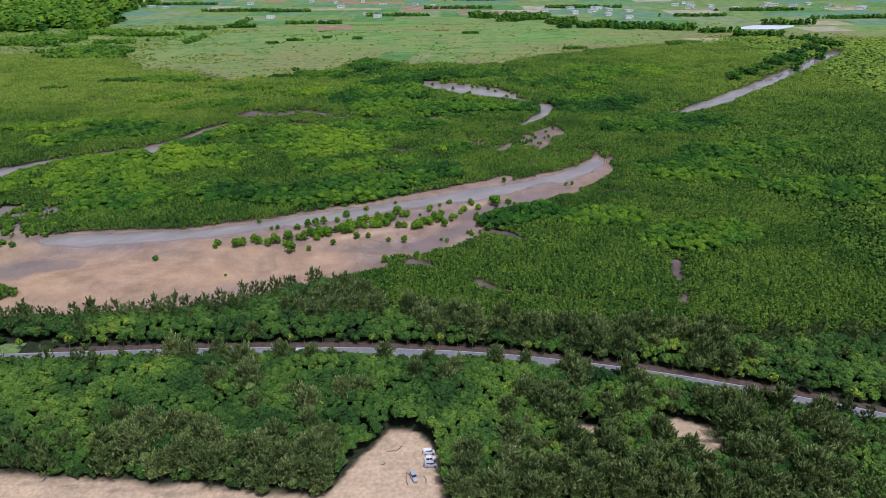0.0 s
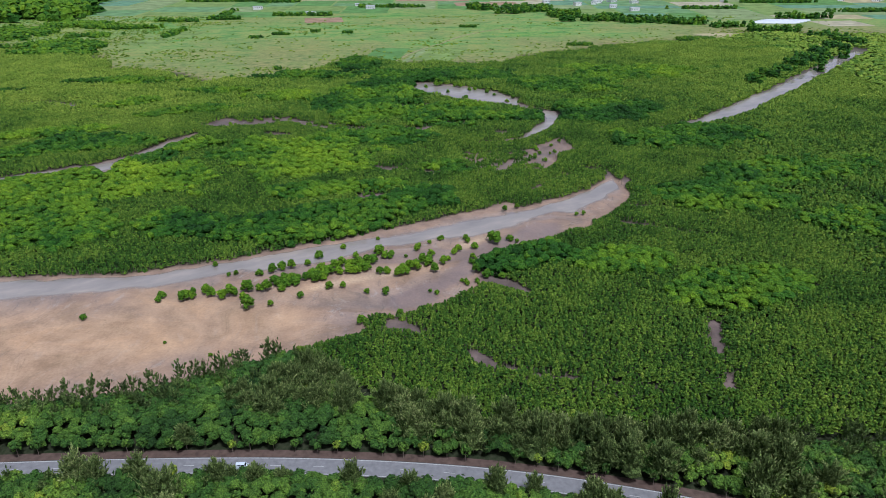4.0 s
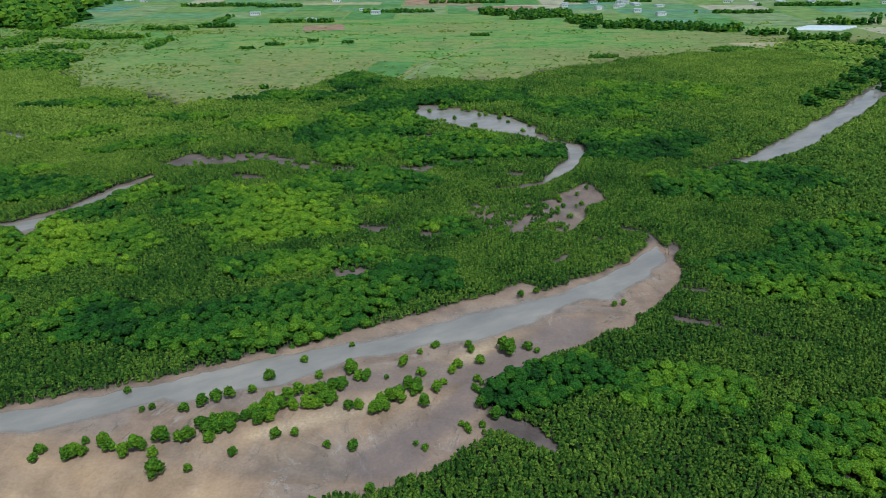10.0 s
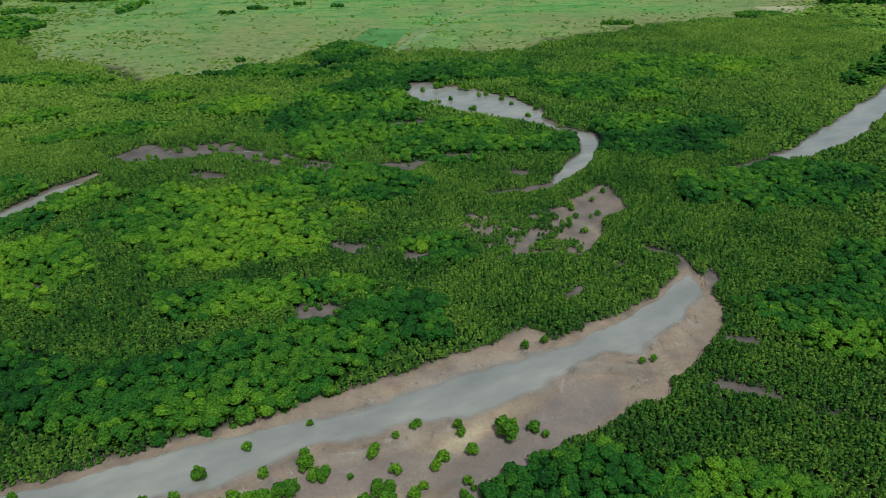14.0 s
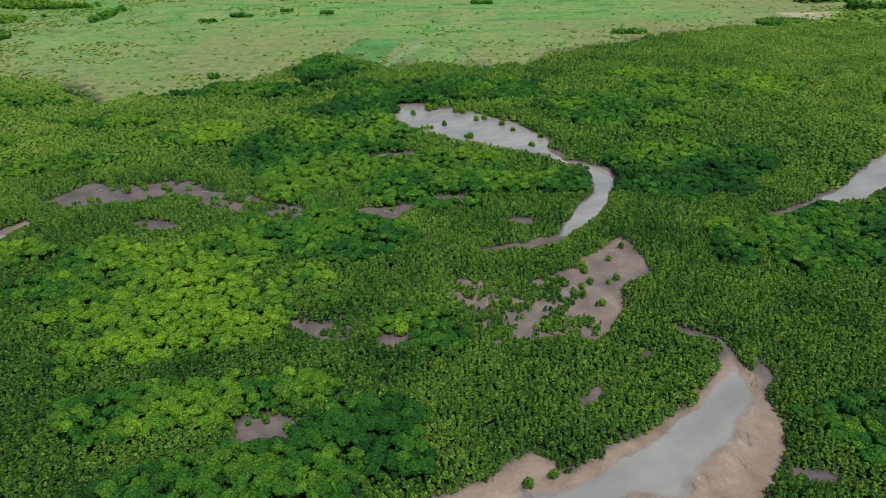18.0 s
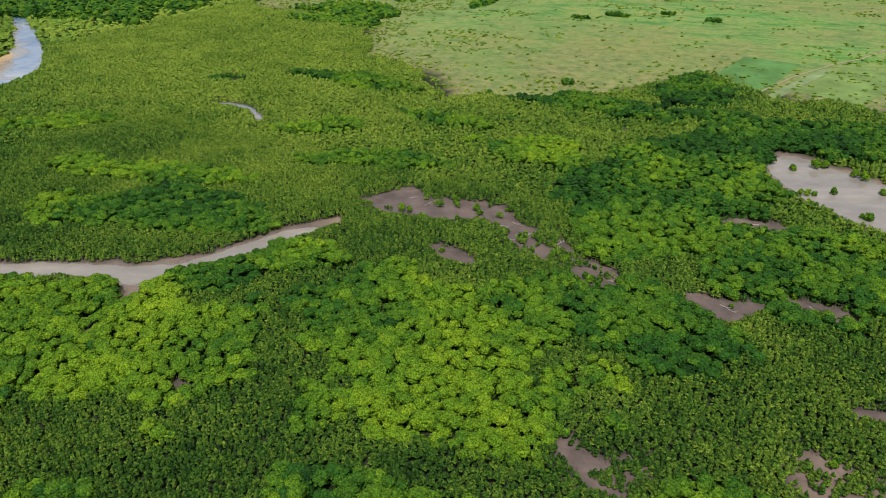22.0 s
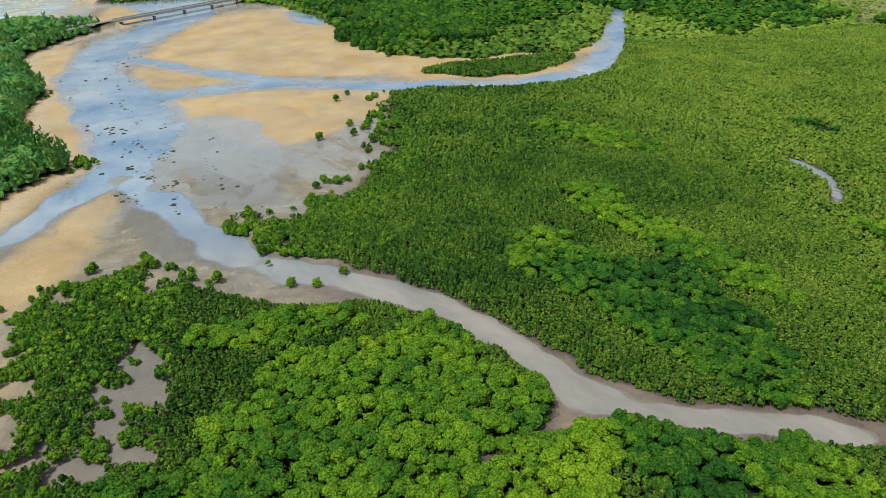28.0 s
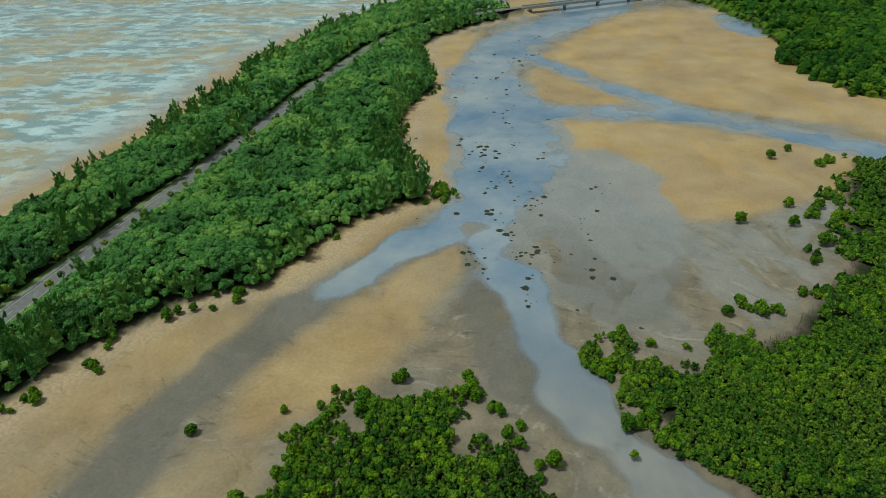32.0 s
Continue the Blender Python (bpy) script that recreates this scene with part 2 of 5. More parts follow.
grass = mix_of(t, 0.7, grass, ramp_of(t, noise_of(t, place, 0.16, 8, 0.85), [(0.36, (0.35, 0.5, 0.42)), (0.5, (1.0, 1.0, 1.0)), (0.64, (1.4, 1.35, 1.25))]), "MULTIPLY")
reed = t.nodes.new("ShaderNodeAttribute")
reed.attribute_name = "reed"
reeds = ramp_of(t, noise_of(t, place, 0.11, 8, 0.75), [(0.36, (0.09, 0.135, 0.042)), (0.5, (0.195, 0.2, 0.07)), (0.64, (0.3, 0.265, 0.11))])
grass = mix_of(t, reed.outputs["Fac"], grass, reeds)
soil = mix_of(t, part_of.outputs[2], soil, grass)
t.links.new(soil, b.inputs["Base Color"])
t.links.new(math_of(t, "MULTIPLY_ADD", film, 0.35, math_of(t, "MULTIPLY_ADD", part_of.outputs[1], -0.15, 0.2)), b.inputs["Specular IOR Level"])
dry = smooth_of(t, math_of(t, "MULTIPLY_ADD", math_of(t, "SUBTRACT", mid, 0.5), 0.5, height.outputs[2]), -0.15, 0.25)
damp = math_of(t, "MULTIPLY_ADD", dry, 0.5, 0.36)
t.links.new(math_of(t, "MULTIPLY", damp, math_of(t, "MULTIPLY_ADD", film, -0.82, 1.0)), b.inputs["Roughness"])
bump_of(t, b, fine, 0.4, 0.12)

WATER, t, b = make_material("silty_water", 0.05, 0.75)
place = world_place(t)
where = t.nodes.new("ShaderNodeSeparateXYZ")
t.links.new(place, where.inputs[0])
# Base colours take in reflected sky: grey over the silt, bluer in the lagoon.
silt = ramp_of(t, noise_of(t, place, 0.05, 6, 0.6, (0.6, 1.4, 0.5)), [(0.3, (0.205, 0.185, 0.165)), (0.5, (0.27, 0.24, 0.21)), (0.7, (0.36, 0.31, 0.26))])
sky_blue = ramp_of(t, noise_of(t, place, 0.022, 6, 0.6), [(0.32, (0.125, 0.215, 0.355)), (0.5, (0.245, 0.315, 0.42)), (0.66, (0.37, 0.41, 0.46))])
t.links.new(mix_of(t, smooth_of(t, where.outputs[0], -420, -260), sky_blue, silt), b.inputs["Base Color"])
bump_of(t, b, noise_of(t, place, 0.8, 4), 0.12, 0.05)
depth = t.nodes.new("ShaderNodeAttribute")
depth.attribute_name = "depth"
t.links.new(smooth_of(t, depth.outputs["Fac"], 0.0, 0.16), b.inputs["Alpha"])

ASPHALT = plain_material("asphalt", (0.185, 0.185, 0.187), 0.85, 0.25, 0.2, 0.6)
PAINT = plain_material("road_paint", (0.45, 0.45, 0.43), 0.7, 0.3, 0.25, 3)


# ---- the plan, in metres ----
SPIT_NORTH = [(-1020, 200), (-905, 172), (-868, 284), (-815, 252), (-758, 229), (-716, 228), (-681, 245), (-612, 274), (-572, 270), (-530, 279), (-500, 288), (-480, 304), (-460, 318), (-449, 320), (-440, 309), (-424, 301), (-404, 294),
              (-390, 293), (-380, 288), (-368, 290), (-361, 278), (-350, 263), (-332, 257), (-317, 250), (-293, 246), (-267, 244), (-230, 245), (-187, 250), (-132, 256), (-95, 262), (-75, 272), (-57, 281), (-49, 286)]
RIVER_SOUTH = [(-27, 298), (-22, 311), (-6, 314), (4, 318), (12, 328), (22, 334), (19, 347), (25, 362), (46, 379), (65, 390), (83, 401), (90, 411), (111, 438), (116, 455), (112, 478)]
RIVER_NORTH = [(109, 474), (96, 459), (80, 446), (63, 435), (51, 428), (44, 436), (31, 425), (18, 420), (8, 413), (-13, 403), (-35, 392), (-60, 379), (-76, 373), (-101, 361), (-123, 353),
               (-146, 348), (-178, 347), (-204, 343), (-221, 340), (-236, 343), (-250, 341), (-266, 340), (-285, 338), (-300, 338), (-316, 346), (-323, 352), (-324, 368), (-318, 382), (-307, 390), (-299, 404), (-288, 418), (-283, 434), (-282, 446)]
CREEK_SOUTH = [(-276, 457), (-268, 470), (-253, 478), (-239, 487), (-222, 494), (-207, 492), (-205, 500), (-204, 510), (-197, 522), (-189, 532), (-183, 548), (-173, 575)]
CREEK_NORTH = [(-177, 580), (-191, 562), (-200, 545), (-206, 527), (-217, 512), (-230, 503), (-247, 495), (-263, 485), (-283, 472), (-296, 461), (-312, 444), (-322, 431), (-338, 415), (-356, 410),
               (-357, 432), (-375, 449), (-399, 466), (-436, 484), (-498, 492), (-541, 503), (-545, 530), (-530, 580), (-530, 635), (-550, 671), (-605, 711), (-745, 785), (-900, 860)]
FAR_SHORE = [(-905, 850), (-730, 758), (-641, 702), (-615, 672), (-628, 620), (-616, 594), (-640, 544), (-659, 520), (-737, 501), (-850, 480), (-936, 449), (-985, 400), (-1050, 420)]
ESTUARY = SPIT_NORTH + RIVER_SOUTH + RIVER_NORTH + CREEK_SOUTH + CREEK_NORTH + FAR_SHORE
UP_ISLAND = [(-592, 531), (-606, 564), (-610, 611), (-616, 650), (-600, 668), (-581, 648), (-562, 613), (-562, 573)]
SIDE_ISLAND = [(-250, 268), (-192, 265), (-180, 274), (-196, 283), (-232, 284)]
POOL = [(-19, 751), (-13, 763), (-2, 761), (12, 753), (30, 743), (44, 732), (57, 721), (66, 705), (73, 692), (75, 676), (69, 656), (63, 664), (57, 667), (46, 671), (36, 680), (25, 683), (18, 690), (10, 697), (-3, 703), (-12, 713), (-18, 726)]
CLEARING = [(19, 529), (34, 526), (44, 526), (56, 530), (66, 534), (74, 547), (83, 554), (92, 565), (95, 554), (99, 547), (95, 533), (84, 522), (81, 507), (76, 497), (68, 486), (56, 491), (43, 485), (33, 488), (27, 502), (22, 514)]
# Bare sand on the spit.
LOT = [(-36, 138), (-30, 152), (-19, 173), (-15, 178), (-7, 178), (-3, 173), (0, 166), (1, 154), (3, 138)]
DUNE = [(66, 179), (76, 183), (89, 176), (86, 169), (78, 164), (73, 170)]
BARE_MUD = [(-180, 601), (-174, 609), (-173, 616), (-168, 625), (-156, 621), (-144, 620), (-133, 624), (-120, 629), (-112, 621), (-103, 613), (-93, 611), (-83, 608), (-76, 603), (-68, 597), (-59, 597), (-52, 594), (-49, 584), (-57, 577), (-64, 583), (-72, 588), (-82, 588), (-90, 592), (-100, 599), (-111, 605), (-123, 607), (-133, 602), (-143, 597), (-153, 594), (-162, 592), (-174, 593)]
INNER_POOL = [(-236, 359), (-245, 363), (-257, 367), (-268, 371), (-266, 377), (-256, 378), (-240, 376), (-226, 375), (-216, 368)]
# Narrow openings: x, y, half width along a line.
POOL_ARMS = [
    [(71, 672, 5), (78, 655, 4), (90, 646, 4), (97, 640, 5), (96, 622, 5), (88, 602, 5), (78, 583, 4.5), (69, 567, 3), (52, 556, 2), (34, 552, 1.2)],
    [(165, 584, 1), (190, 597, 3), (215, 612, 8), (245, 637, 10), (290, 685, 10), (350, 750, 10), (420, 830, 10), (520, 945, 10)],
]
MUD_GAPS = [
    [(-20, 590, 4), (-11, 587, 7), (-1, 596, 4)], [(-20, 661, 5), (-5, 664, 5)], [(10, 604, 4), (26, 604, 3)], [(-124, 578, 3), (-116, 576, 4), (-107, 573, 3)], [(-87, 689, 3)], [(-55, 678, 3.5), (-49, 682, 3)], [(49, 580, 4), (53, 580, 3)], [(120, 479, 2), (118, 467, 2.5), (110, 456, 3)], [(86, 482, 0.4), (78, 474, 0.5), (68, 467, 0.3), (61, 457, 0.3)],
    [(-37, 444, 5), (-30, 445, 5)], [(18, 283, 1.5), (24, 277, 2.5)], [(-357, 680, 3), (-340, 681, 3), (-318, 674, 3), (-306, 663, 3)],
]
SIDE_CREEKS = [
    [(112, 474, 3), (112, 488, 1.5), (100, 495, 1.2)], [(-206, 494, 2), (-203, 478, 0.2), (-196, 462, -0.4)],
    [(113, 430, 1.4), (122, 428, 0.2), (134, 422, -0.5), (150, 421, -1.2)], [(100, 405, 1.8), (112, 401, 0.4), (124, 394, -0.2), (150, 384, -1.2)], [(18, 343, 5), (33, 339, 4), (42, 331, 2)],
]
SMALL_GAPS = [
    [(-12, 303, 3.5), (-3, 298, 2)], [(30, 274, 0.4), (44, 268, 0.6), (52, 266, 0.6)], [(60, 264, 0.2), (68, 262, 0.6), (80, 260, 0.8)], [(104, 262, 1.4), (107, 270, 0.2)], [(107, 280, -0.2), (110, 290, 0.2), (114, 306, -0.2)], [(122, 317, 1.2), (130, 315, 0.4)],
    [(-218, 652, 2.5)], [(-101, 752, 3)], [(-229, 752, 3), (-224, 750, 3)], [(-146, 463, 2)], [(-392, 724, 3), (-388, 726, 3)], [(-34, 497, 3), (-26, 494, 3.5), (-19, 492, 3.5), (-13, 503, 2.5)], [(-1, 487, 3), (4, 488, 3)],
]
OPENINGS = POOL_ARMS + MUD_GAPS + SIDE_CREEKS + SMALL_GAPS
# Channels that hold water: x, y, half width.
LAGOON_CHANNELS = [
    [(-1040, 300, 45), (-950, 335, 36), (-898, 345, 22), (-817, 312, 19), (-738, 289, 18), (-656, 290, 19), (-595, 318, 24), (-530, 338, 26), (-478, 346, 17), (-440, 352, 7), (-406, 356, 3)],
    [(-590, 336, 10), (-583, 360, 8), (-593, 397, 8), (-594, 434, 8), (-578, 468, 8), (-561, 506, 8), (-551, 540, 8), (-544, 578, 8), (-540, 610, 8), (-547, 645, 10), (-572, 682, 12), (-623, 719, 14), (-719, 772, 14), (-900, 858, 14)],
]
CREEK_CHANNELS = [
    [(-720, 308, 5), (-699, 324, 3), (-665, 357, 3), (-629, 394, 3), (-605, 420, 4)],
    [(-412, 360, 1.5), (-385, 374, 1.5), (-360, 387, 2), (-342, 398, 2.5), (-330, 408, 3), (-318, 422, 3.5), (-303, 440, 4), (-288, 460, 5), (-268, 479, 4.5), (-246, 490, 4.5), (-222, 501, 4), (-206, 508, 3), (-199, 528, 2), (-192, 545, 1.5), (-182, 562, 1)],
    [(-200, 337, 2), (-178, 338, 3), (-123, 345, 2), (-76, 363, 1.5), (-35, 380, 1), (0, 393, 0.5), (40, 410, 1), (80, 434, 3), (108, 466, 3)],
]
MARSH_CHANNELS = [
    [(-8, 740, 14), (18, 724, 22), (46, 702, 18), (67, 680, 8)],
    [(71, 672, 3), (78, 655, 2.5), (90, 646, 3), (97, 640, 4), (96, 622, 5), (88, 602, 5), (78, 583, 4), (69, 567, 2)],
    [(190, 597, 2), (215, 612, 7), (245, 637, 9), (290, 685, 9), (350, 750, 9), (420, 830, 9), (520, 945, 9)],
    [(-470, 347, 7), (-429, 337, 5), (-399, 321, 4), (-373, 309, 2)],
    [(-357, 680, 2), (-340, 681, 2), (-318, 674, 2), (-306, 663, 2)], [(-890, 462, 6), (-850, 468, 9), (-826, 480, 8)],
]
CHANNELS = LAGOON_CHANNELS + CREEK_CHANNELS + MARSH_CHANNELS
# Wet mud without standing water: x, y, half width.
SOAKED = [
    [(-399, 321, 5), (-373, 309, 6), (-351, 302, 7), (-332, 297, 7), (-299, 292, 7), (-268, 293, 7), (-243, 292, 7), (-219, 294, 7), (-180, 306, 7)],
    [(-470, 360, 22), (-406, 358, 10), (-367, 363, 7), (-342, 381, 8), (-330, 402, 8), (-318, 422, 7), (-300, 440, 6)],
    [(-500, 385, 26), (-450, 400, 26), (-400, 405, 20)], [(-262, 371, 14), (-240, 368, 14), (-218, 370, 12)], [(-30, 362, 4), (30, 372, 8), (60, 400, 8)], [(-10, 325, 6), (10, 345, 6), (30, 368, 6)],
]
# Sandy ground: x, y, reach.
SANDY = [
    [(-630, 690, 20), (-590, 540, 25), (-560, 640, 25)],
    [(-60, 332, 5), (-20, 348, 7), (15, 374, 6), (30, 392, 4)], [(-170, 285, 28), (-110, 298, 24), (-60, 305, 14), (-120, 325, 10)], [(-200, 278, 10), (-230, 320, 8)],
]
# Outlines of the lagoon's sand bars.
OUTER_BARS = [
    [(-712, 322), (-784, 335), (-850, 355), (-906, 387), (-917, 461), (-857, 478), (-779, 515), (-711, 520), (-653, 552), (-620, 600), (-596, 550), (-592, 500), (-605, 451), (-622, 418), (-652, 385), (-684, 348)],
    [(-688, 326), (-672, 345), (-640, 378), (-612, 408), (-602, 396), (-599, 356), (-612, 338), (-645, 322)],
    [(-572, 355), (-580, 394), (-576, 440), (-560, 480), (-545, 505), (-501, 492), (-475, 464), (-455, 440), (-458, 415), (-489, 393), (-525, 370)],
]
INNER_BARS = [
    [(-707, 226), (-768, 232), (-795, 262), (-735, 266), (-675, 268), (-615, 292), (-560, 312), (-516, 318), (-476, 326), (-446, 326), (-415, 314), (-385, 300), (-364, 288), (-380, 280), (-470, 290), (-560, 262), (-630, 260)],
    [(-440, 340), (-404, 347), (-376, 352), (-345, 345), (-318, 334), (-296, 322), (-296, 308), (-322, 305), (-350, 311), (-381, 326), (-415, 338)],
    [(-240, 243), (-290, 250), (-325, 258), (-352, 272), (-364, 290), (-344, 292), (-318, 286), (-286, 283), (-250, 282), (-215, 284), (-190, 270)],
    [(-296, 305), (-302, 324), (-277, 336), (-249, 336), (-225, 336), (-200, 330), (-200, 305), (-242, 301), (-273, 301)],
    [(-1000, 300), (-930, 310), (-880, 296), (-860, 284), (-900, 250), (-1000, 250)],
]
BARS = OUTER_BARS + INNER_BARS
MEADOW_EDGE = [(-4600, 1500), (-1500, 1200), (-700, 1010), (-590, 955), (-425, 945), (-343, 822), (-273, 808), (-227, 765), (-170, 782), (-145, 798), (-115, 848), (-88, 900), (-34, 862), (31, 856), (75, 857), (102, 900), (214, 972), (324, 999), (440, 1080), (700, 1060), (4600, 1000)]
BEACH = [(-4600, 160), (-1000, 230), (-933, 190), (-847, 136), (-744, 122), (-656, 122), (-583, 134), (-521, 146), (-461, 146), (-383, 150), (-250, 156), (-128, 158), (-71, 152), (-30, 147), (60, 140), (200, 128), (500, 90), (4600, -300)]
ROAD = [(-990, 412), (-945, 362), (-905, 318), (-872, 280), (-842, 243), (-800, 210), (-744, 188), (-644, 189), (-564, 194), (-491, 200), (-437, 203), (-386, 206), (-324, 211), (-240, 217), (-164, 221), (-101, 224), (-38, 225),
        (25, 220), (83, 206), (141, 184), (220, 148), (330, 90), (600, -60)]


def along(line, x):
    a = np.array(line, float)
    return np.interp(x, a[:, 0], a[:, 1])


def stroke(px, py, line):
    """Signed distance to a line that has a half width at each point."""
    a = np.array(line, float)
    if len(a) == 1:
        return np.hypot(px - a[0, 0], py - a[0, 1]) - a[0, 2]
    out = np.full(px.shape, 1e9)
    for (x0, y0, r0), (x1, y1, r1) in zip(a[:-1], a[1:]):
        dx, dy = x1 - x0, y1 - y0
        s = np.clip(((px - x0) * dx + (py - y0) * dy) / (dx * dx + dy * dy), 0, 1)
        out = np.minimum(out, np.hypot(px - x0 - s * dx, py - y0 - s * dy) - (r0 + s * (r1 - r0)))
    return out


def region(px, py, poly):
    """Signed distance to a closed outline, negative inside."""
    a = np.array(poly, float)
    ins, out = np.zeros(px.shape, bool), np.full(px.shape, 1e9)
    for (x0, y0), (x1, y1) in zip(a, np.roll(a, -1, 0)):
        dx, dy = x1 - x0, y1 - y0
        s = np.clip(((px - x0) * dx + (py - y0) * dy) / (dx * dx + dy * dy + 1e-9), 0, 1)
        out = np.minimum(out, np.hypot(px - x0 - s * dx, py - y0 - s * dy))
        if dy:
            ins ^= ((y0 > py) != (y1 > py)) & (px < x0 + (py - y0) / dy * dx)
    return np.where(ins, -out, out)


def lattice(px, py, size, seed):
    """Smooth value noise, 0 to 1, with cells of that size."""
    table = np.random.RandomState(seed).rand(256, 256)
    u, v = px / size, py / size
    i, j = np.floor(u).astype(int), np.floor(v).astype(int)
    a, c = u - i, v - j
    a, c = a * a * (3 - 2 * a), c * c * (3 - 2 * c)
    g = lambda m, n: table[(i + m) % 256, (j + n) % 256]
    return (g(0, 0) * (1 - a) + g(1, 0) * a) * (1 - c) + (g(0, 1) * (1 - a) + g(1, 1) * a) * c


def cloudy(px, py, size, seed):
    return (lattice(px, py, size, seed) * 0.55 + lattice(px, py, size / 2.3, seed + 1) * 0.3 + lattice(px, py, size / 5.1, seed + 2) * 0.15)


# Fields on a raster over the whole marsh, read back by sampling.
RX, RY, CELL = -1060.0, 60.0, 2.0
gx, gy = np.meshgrid(RX + CELL * np.arange(820), RY + CELL * np.arange(480), indexing="ij")
wob = (cloudy(gx, gy, 9, 11) - 0.5) * 7
open_d = region(gx, gy, ESTUARY)
open_d = np.maximum(open_d, -region(gx, gy, UP_ISLAND))
open_d = np.maximum(open_d, -region(gx, gy, SIDE_ISLAND))
for outline in (POOL, CLEARING, BARE_MUD, INNER_POOL):
    open_d = np.minimum(open_d, region(gx, gy, outline))
for line in OPENINGS:
    open_d = np.minimum(open_d, stroke(gx, gy, line))
open_d = open_d + wob
chan_d = np.full(gx.shape, 1e9)
for line in CHANNELS:
    chan_d = np.minimum(chan_d, stroke(gx, gy, line))
chan_d = chan_d + (cloudy(gx, gy, 22, 21) - 0.5) * 12
sandy = np.zeros(gx.shape)
for line in SANDY:
    sandy = np.maximum(sandy, np.clip(0.5 - stroke(gx, gy, line) / 26, 0, 1))
for outline, dry in zip(BARS, (1.0, 0.8, 0.95, 1.0, 0.72, 0.6, 0.55, 1.0)):
    sandy = np.maximum(sandy, dry * np.clip(0.5 - (region(gx, gy, outline) + (cloudy(gx, gy, 34, 33) - 0.5) * 14) / 9, 0, 1))
sandy = np.clip(sandy + (cloudy(gx, gy, 40, 31) - 0.5) * 0.5 * (sandy > 0.02), 0, 1)

soaked = np.zeros(gx.shape)
for line in SOAKED:
    soaked = np.maximum(soaked, np.clip(0.5 - (stroke(gx, gy, line) + (cloudy(gx, gy, 20, 35) - 0.5) * 12) / 14, 0, 1))


def sample(field, px, py, outside):
    u, v = (px - RX) / CELL, (py - RY) / CELL
    ok = (u >= 0) & (v >= 0) & (u < field.shape[0] - 1) & (v < field.shape[1] - 1)
    u, v = np.clip(u, 0, field.shape[0] - 1.001), np.clip(v, 0, field.shape[1] - 1.001)
    i, j = u.astype(int), v.astype(int)
    a, c = u - i, v - j
    value = (field[i, j] * (1 - a) + field[i + 1, j] * a) * (1 - c) + (field[i, j + 1] * (1 - a) + field[i + 1, j + 1] * a) * c
    return np.where(ok, value, outside)


def step(v, low, high):
    s = np.clip((v - low) / (high - low), 0, 1)
    return s * s * (3 - 2 * s)


def spit_land(px, py):
    """How far a place lies inside the spit between beach and lagoon, in metres."""
    north = np.where(px < -49, along(SPIT_NORTH[:-1] + [(-49, 286), (4600, 286)], px), along([(-49, 286), (-23, 262), (17, 244), (60, 238), (100, 236), (190, 236), (500, 200), (4600, 0)], px))
    return np.minimum(north - py, py - along(BEACH, px))


def sand_lot(px, py):
    """Distance to the bare sand on the spit, negative on it."""
    d = np.minimum(region(px, py, LOT), region(px, py, DUNE))
    return np.minimum(d, stroke(px, py, [(40, 180, 2), (48, 177, 2.5)])) + (cloudy(px, py, 5, 171) - 0.5) * 3


def ground_height(px, py):
    od, cd = sample(open_d, px, py, 50.0), sample(chan_d, px, py, 60.0)
    z = 0.25 + 0.15 * step(od, 0, 6)
    flat = -0.02 + (cloudy(px, py, 30, 41) - 0.5) * 0.36 + 0.12 * sample(sandy, px, py, 0.0)
    z = np.where(od < 0, flat + (z - flat) * step(od, -3, 0), z)
    out = step(-px, 380, 460)
    z = z - ((0.75 - 0.25 * out) * step(-cd, -13, 10) + (0.25 + 0.75 * out) * (cloudy(px, py, 12, 43) - 0.5) * step(-cd, -14, -2)) * (od < 3)
    s = spit_land(px, py)
    z = np.where(s > -4, np.maximum(z, 0.1 + 1.5 * step(s, -3, 14)), z)
    bank = 4.4 * step(-px, 780, 868) * (px > -874) * step(9 - stroke(px, py, [(x, y, 0) for x, y in ROAD[2:8]]), 0, 4)
    z = np.where(bank > 0.05, np.maximum(z, 1.45 + bank), z)
    sea = along(BEACH, px) - py
    zs = -0.04 + (cloudy(px * 0.45, py, 40, 51) - 0.5) * 0.25
    z = np.where(sea > 0, zs + (0.3 - zs) * (1 - step(sea, 0, 10)), z)
    return z


# ---- ground: one sheet out to the horizon, finer in the marsh ----
def axis_of(low, fine_low, fine_high, high, cell):
    fine_part = np.arange(fine_low, fine_high + 1, cell)
    up, down, s = [fine_part[-1]], [fine_part[0]], cell
    while up[-1] < high:
        s *= 1.09
        up.append(up[-1] + s)
    s = cell
    while down[-1] > low:
        s *= 1.09
        down.append(down[-1] - s)
    return np.concatenate([down[:0:-1], fine_part, up[1:]])


def grid_mesh(name, xs, ys, height_at):
    px, py = np.meshgrid(xs, ys, indexing="ij")
    verts = np.stack([px, py, height_at(px, py)], -1).reshape(-1, 3)
    n, m = len(xs), len(ys)
    i = np.arange(n * m).reshape(n, m)
    quads = np.stack([i[:-1, :-1], i[1:, :-1], i[1:, 1:], i[:-1, 1:]], -1).reshape(-1, 4)
    return raw_mesh(name, verts, quads), px.ravel(), py.ravel()


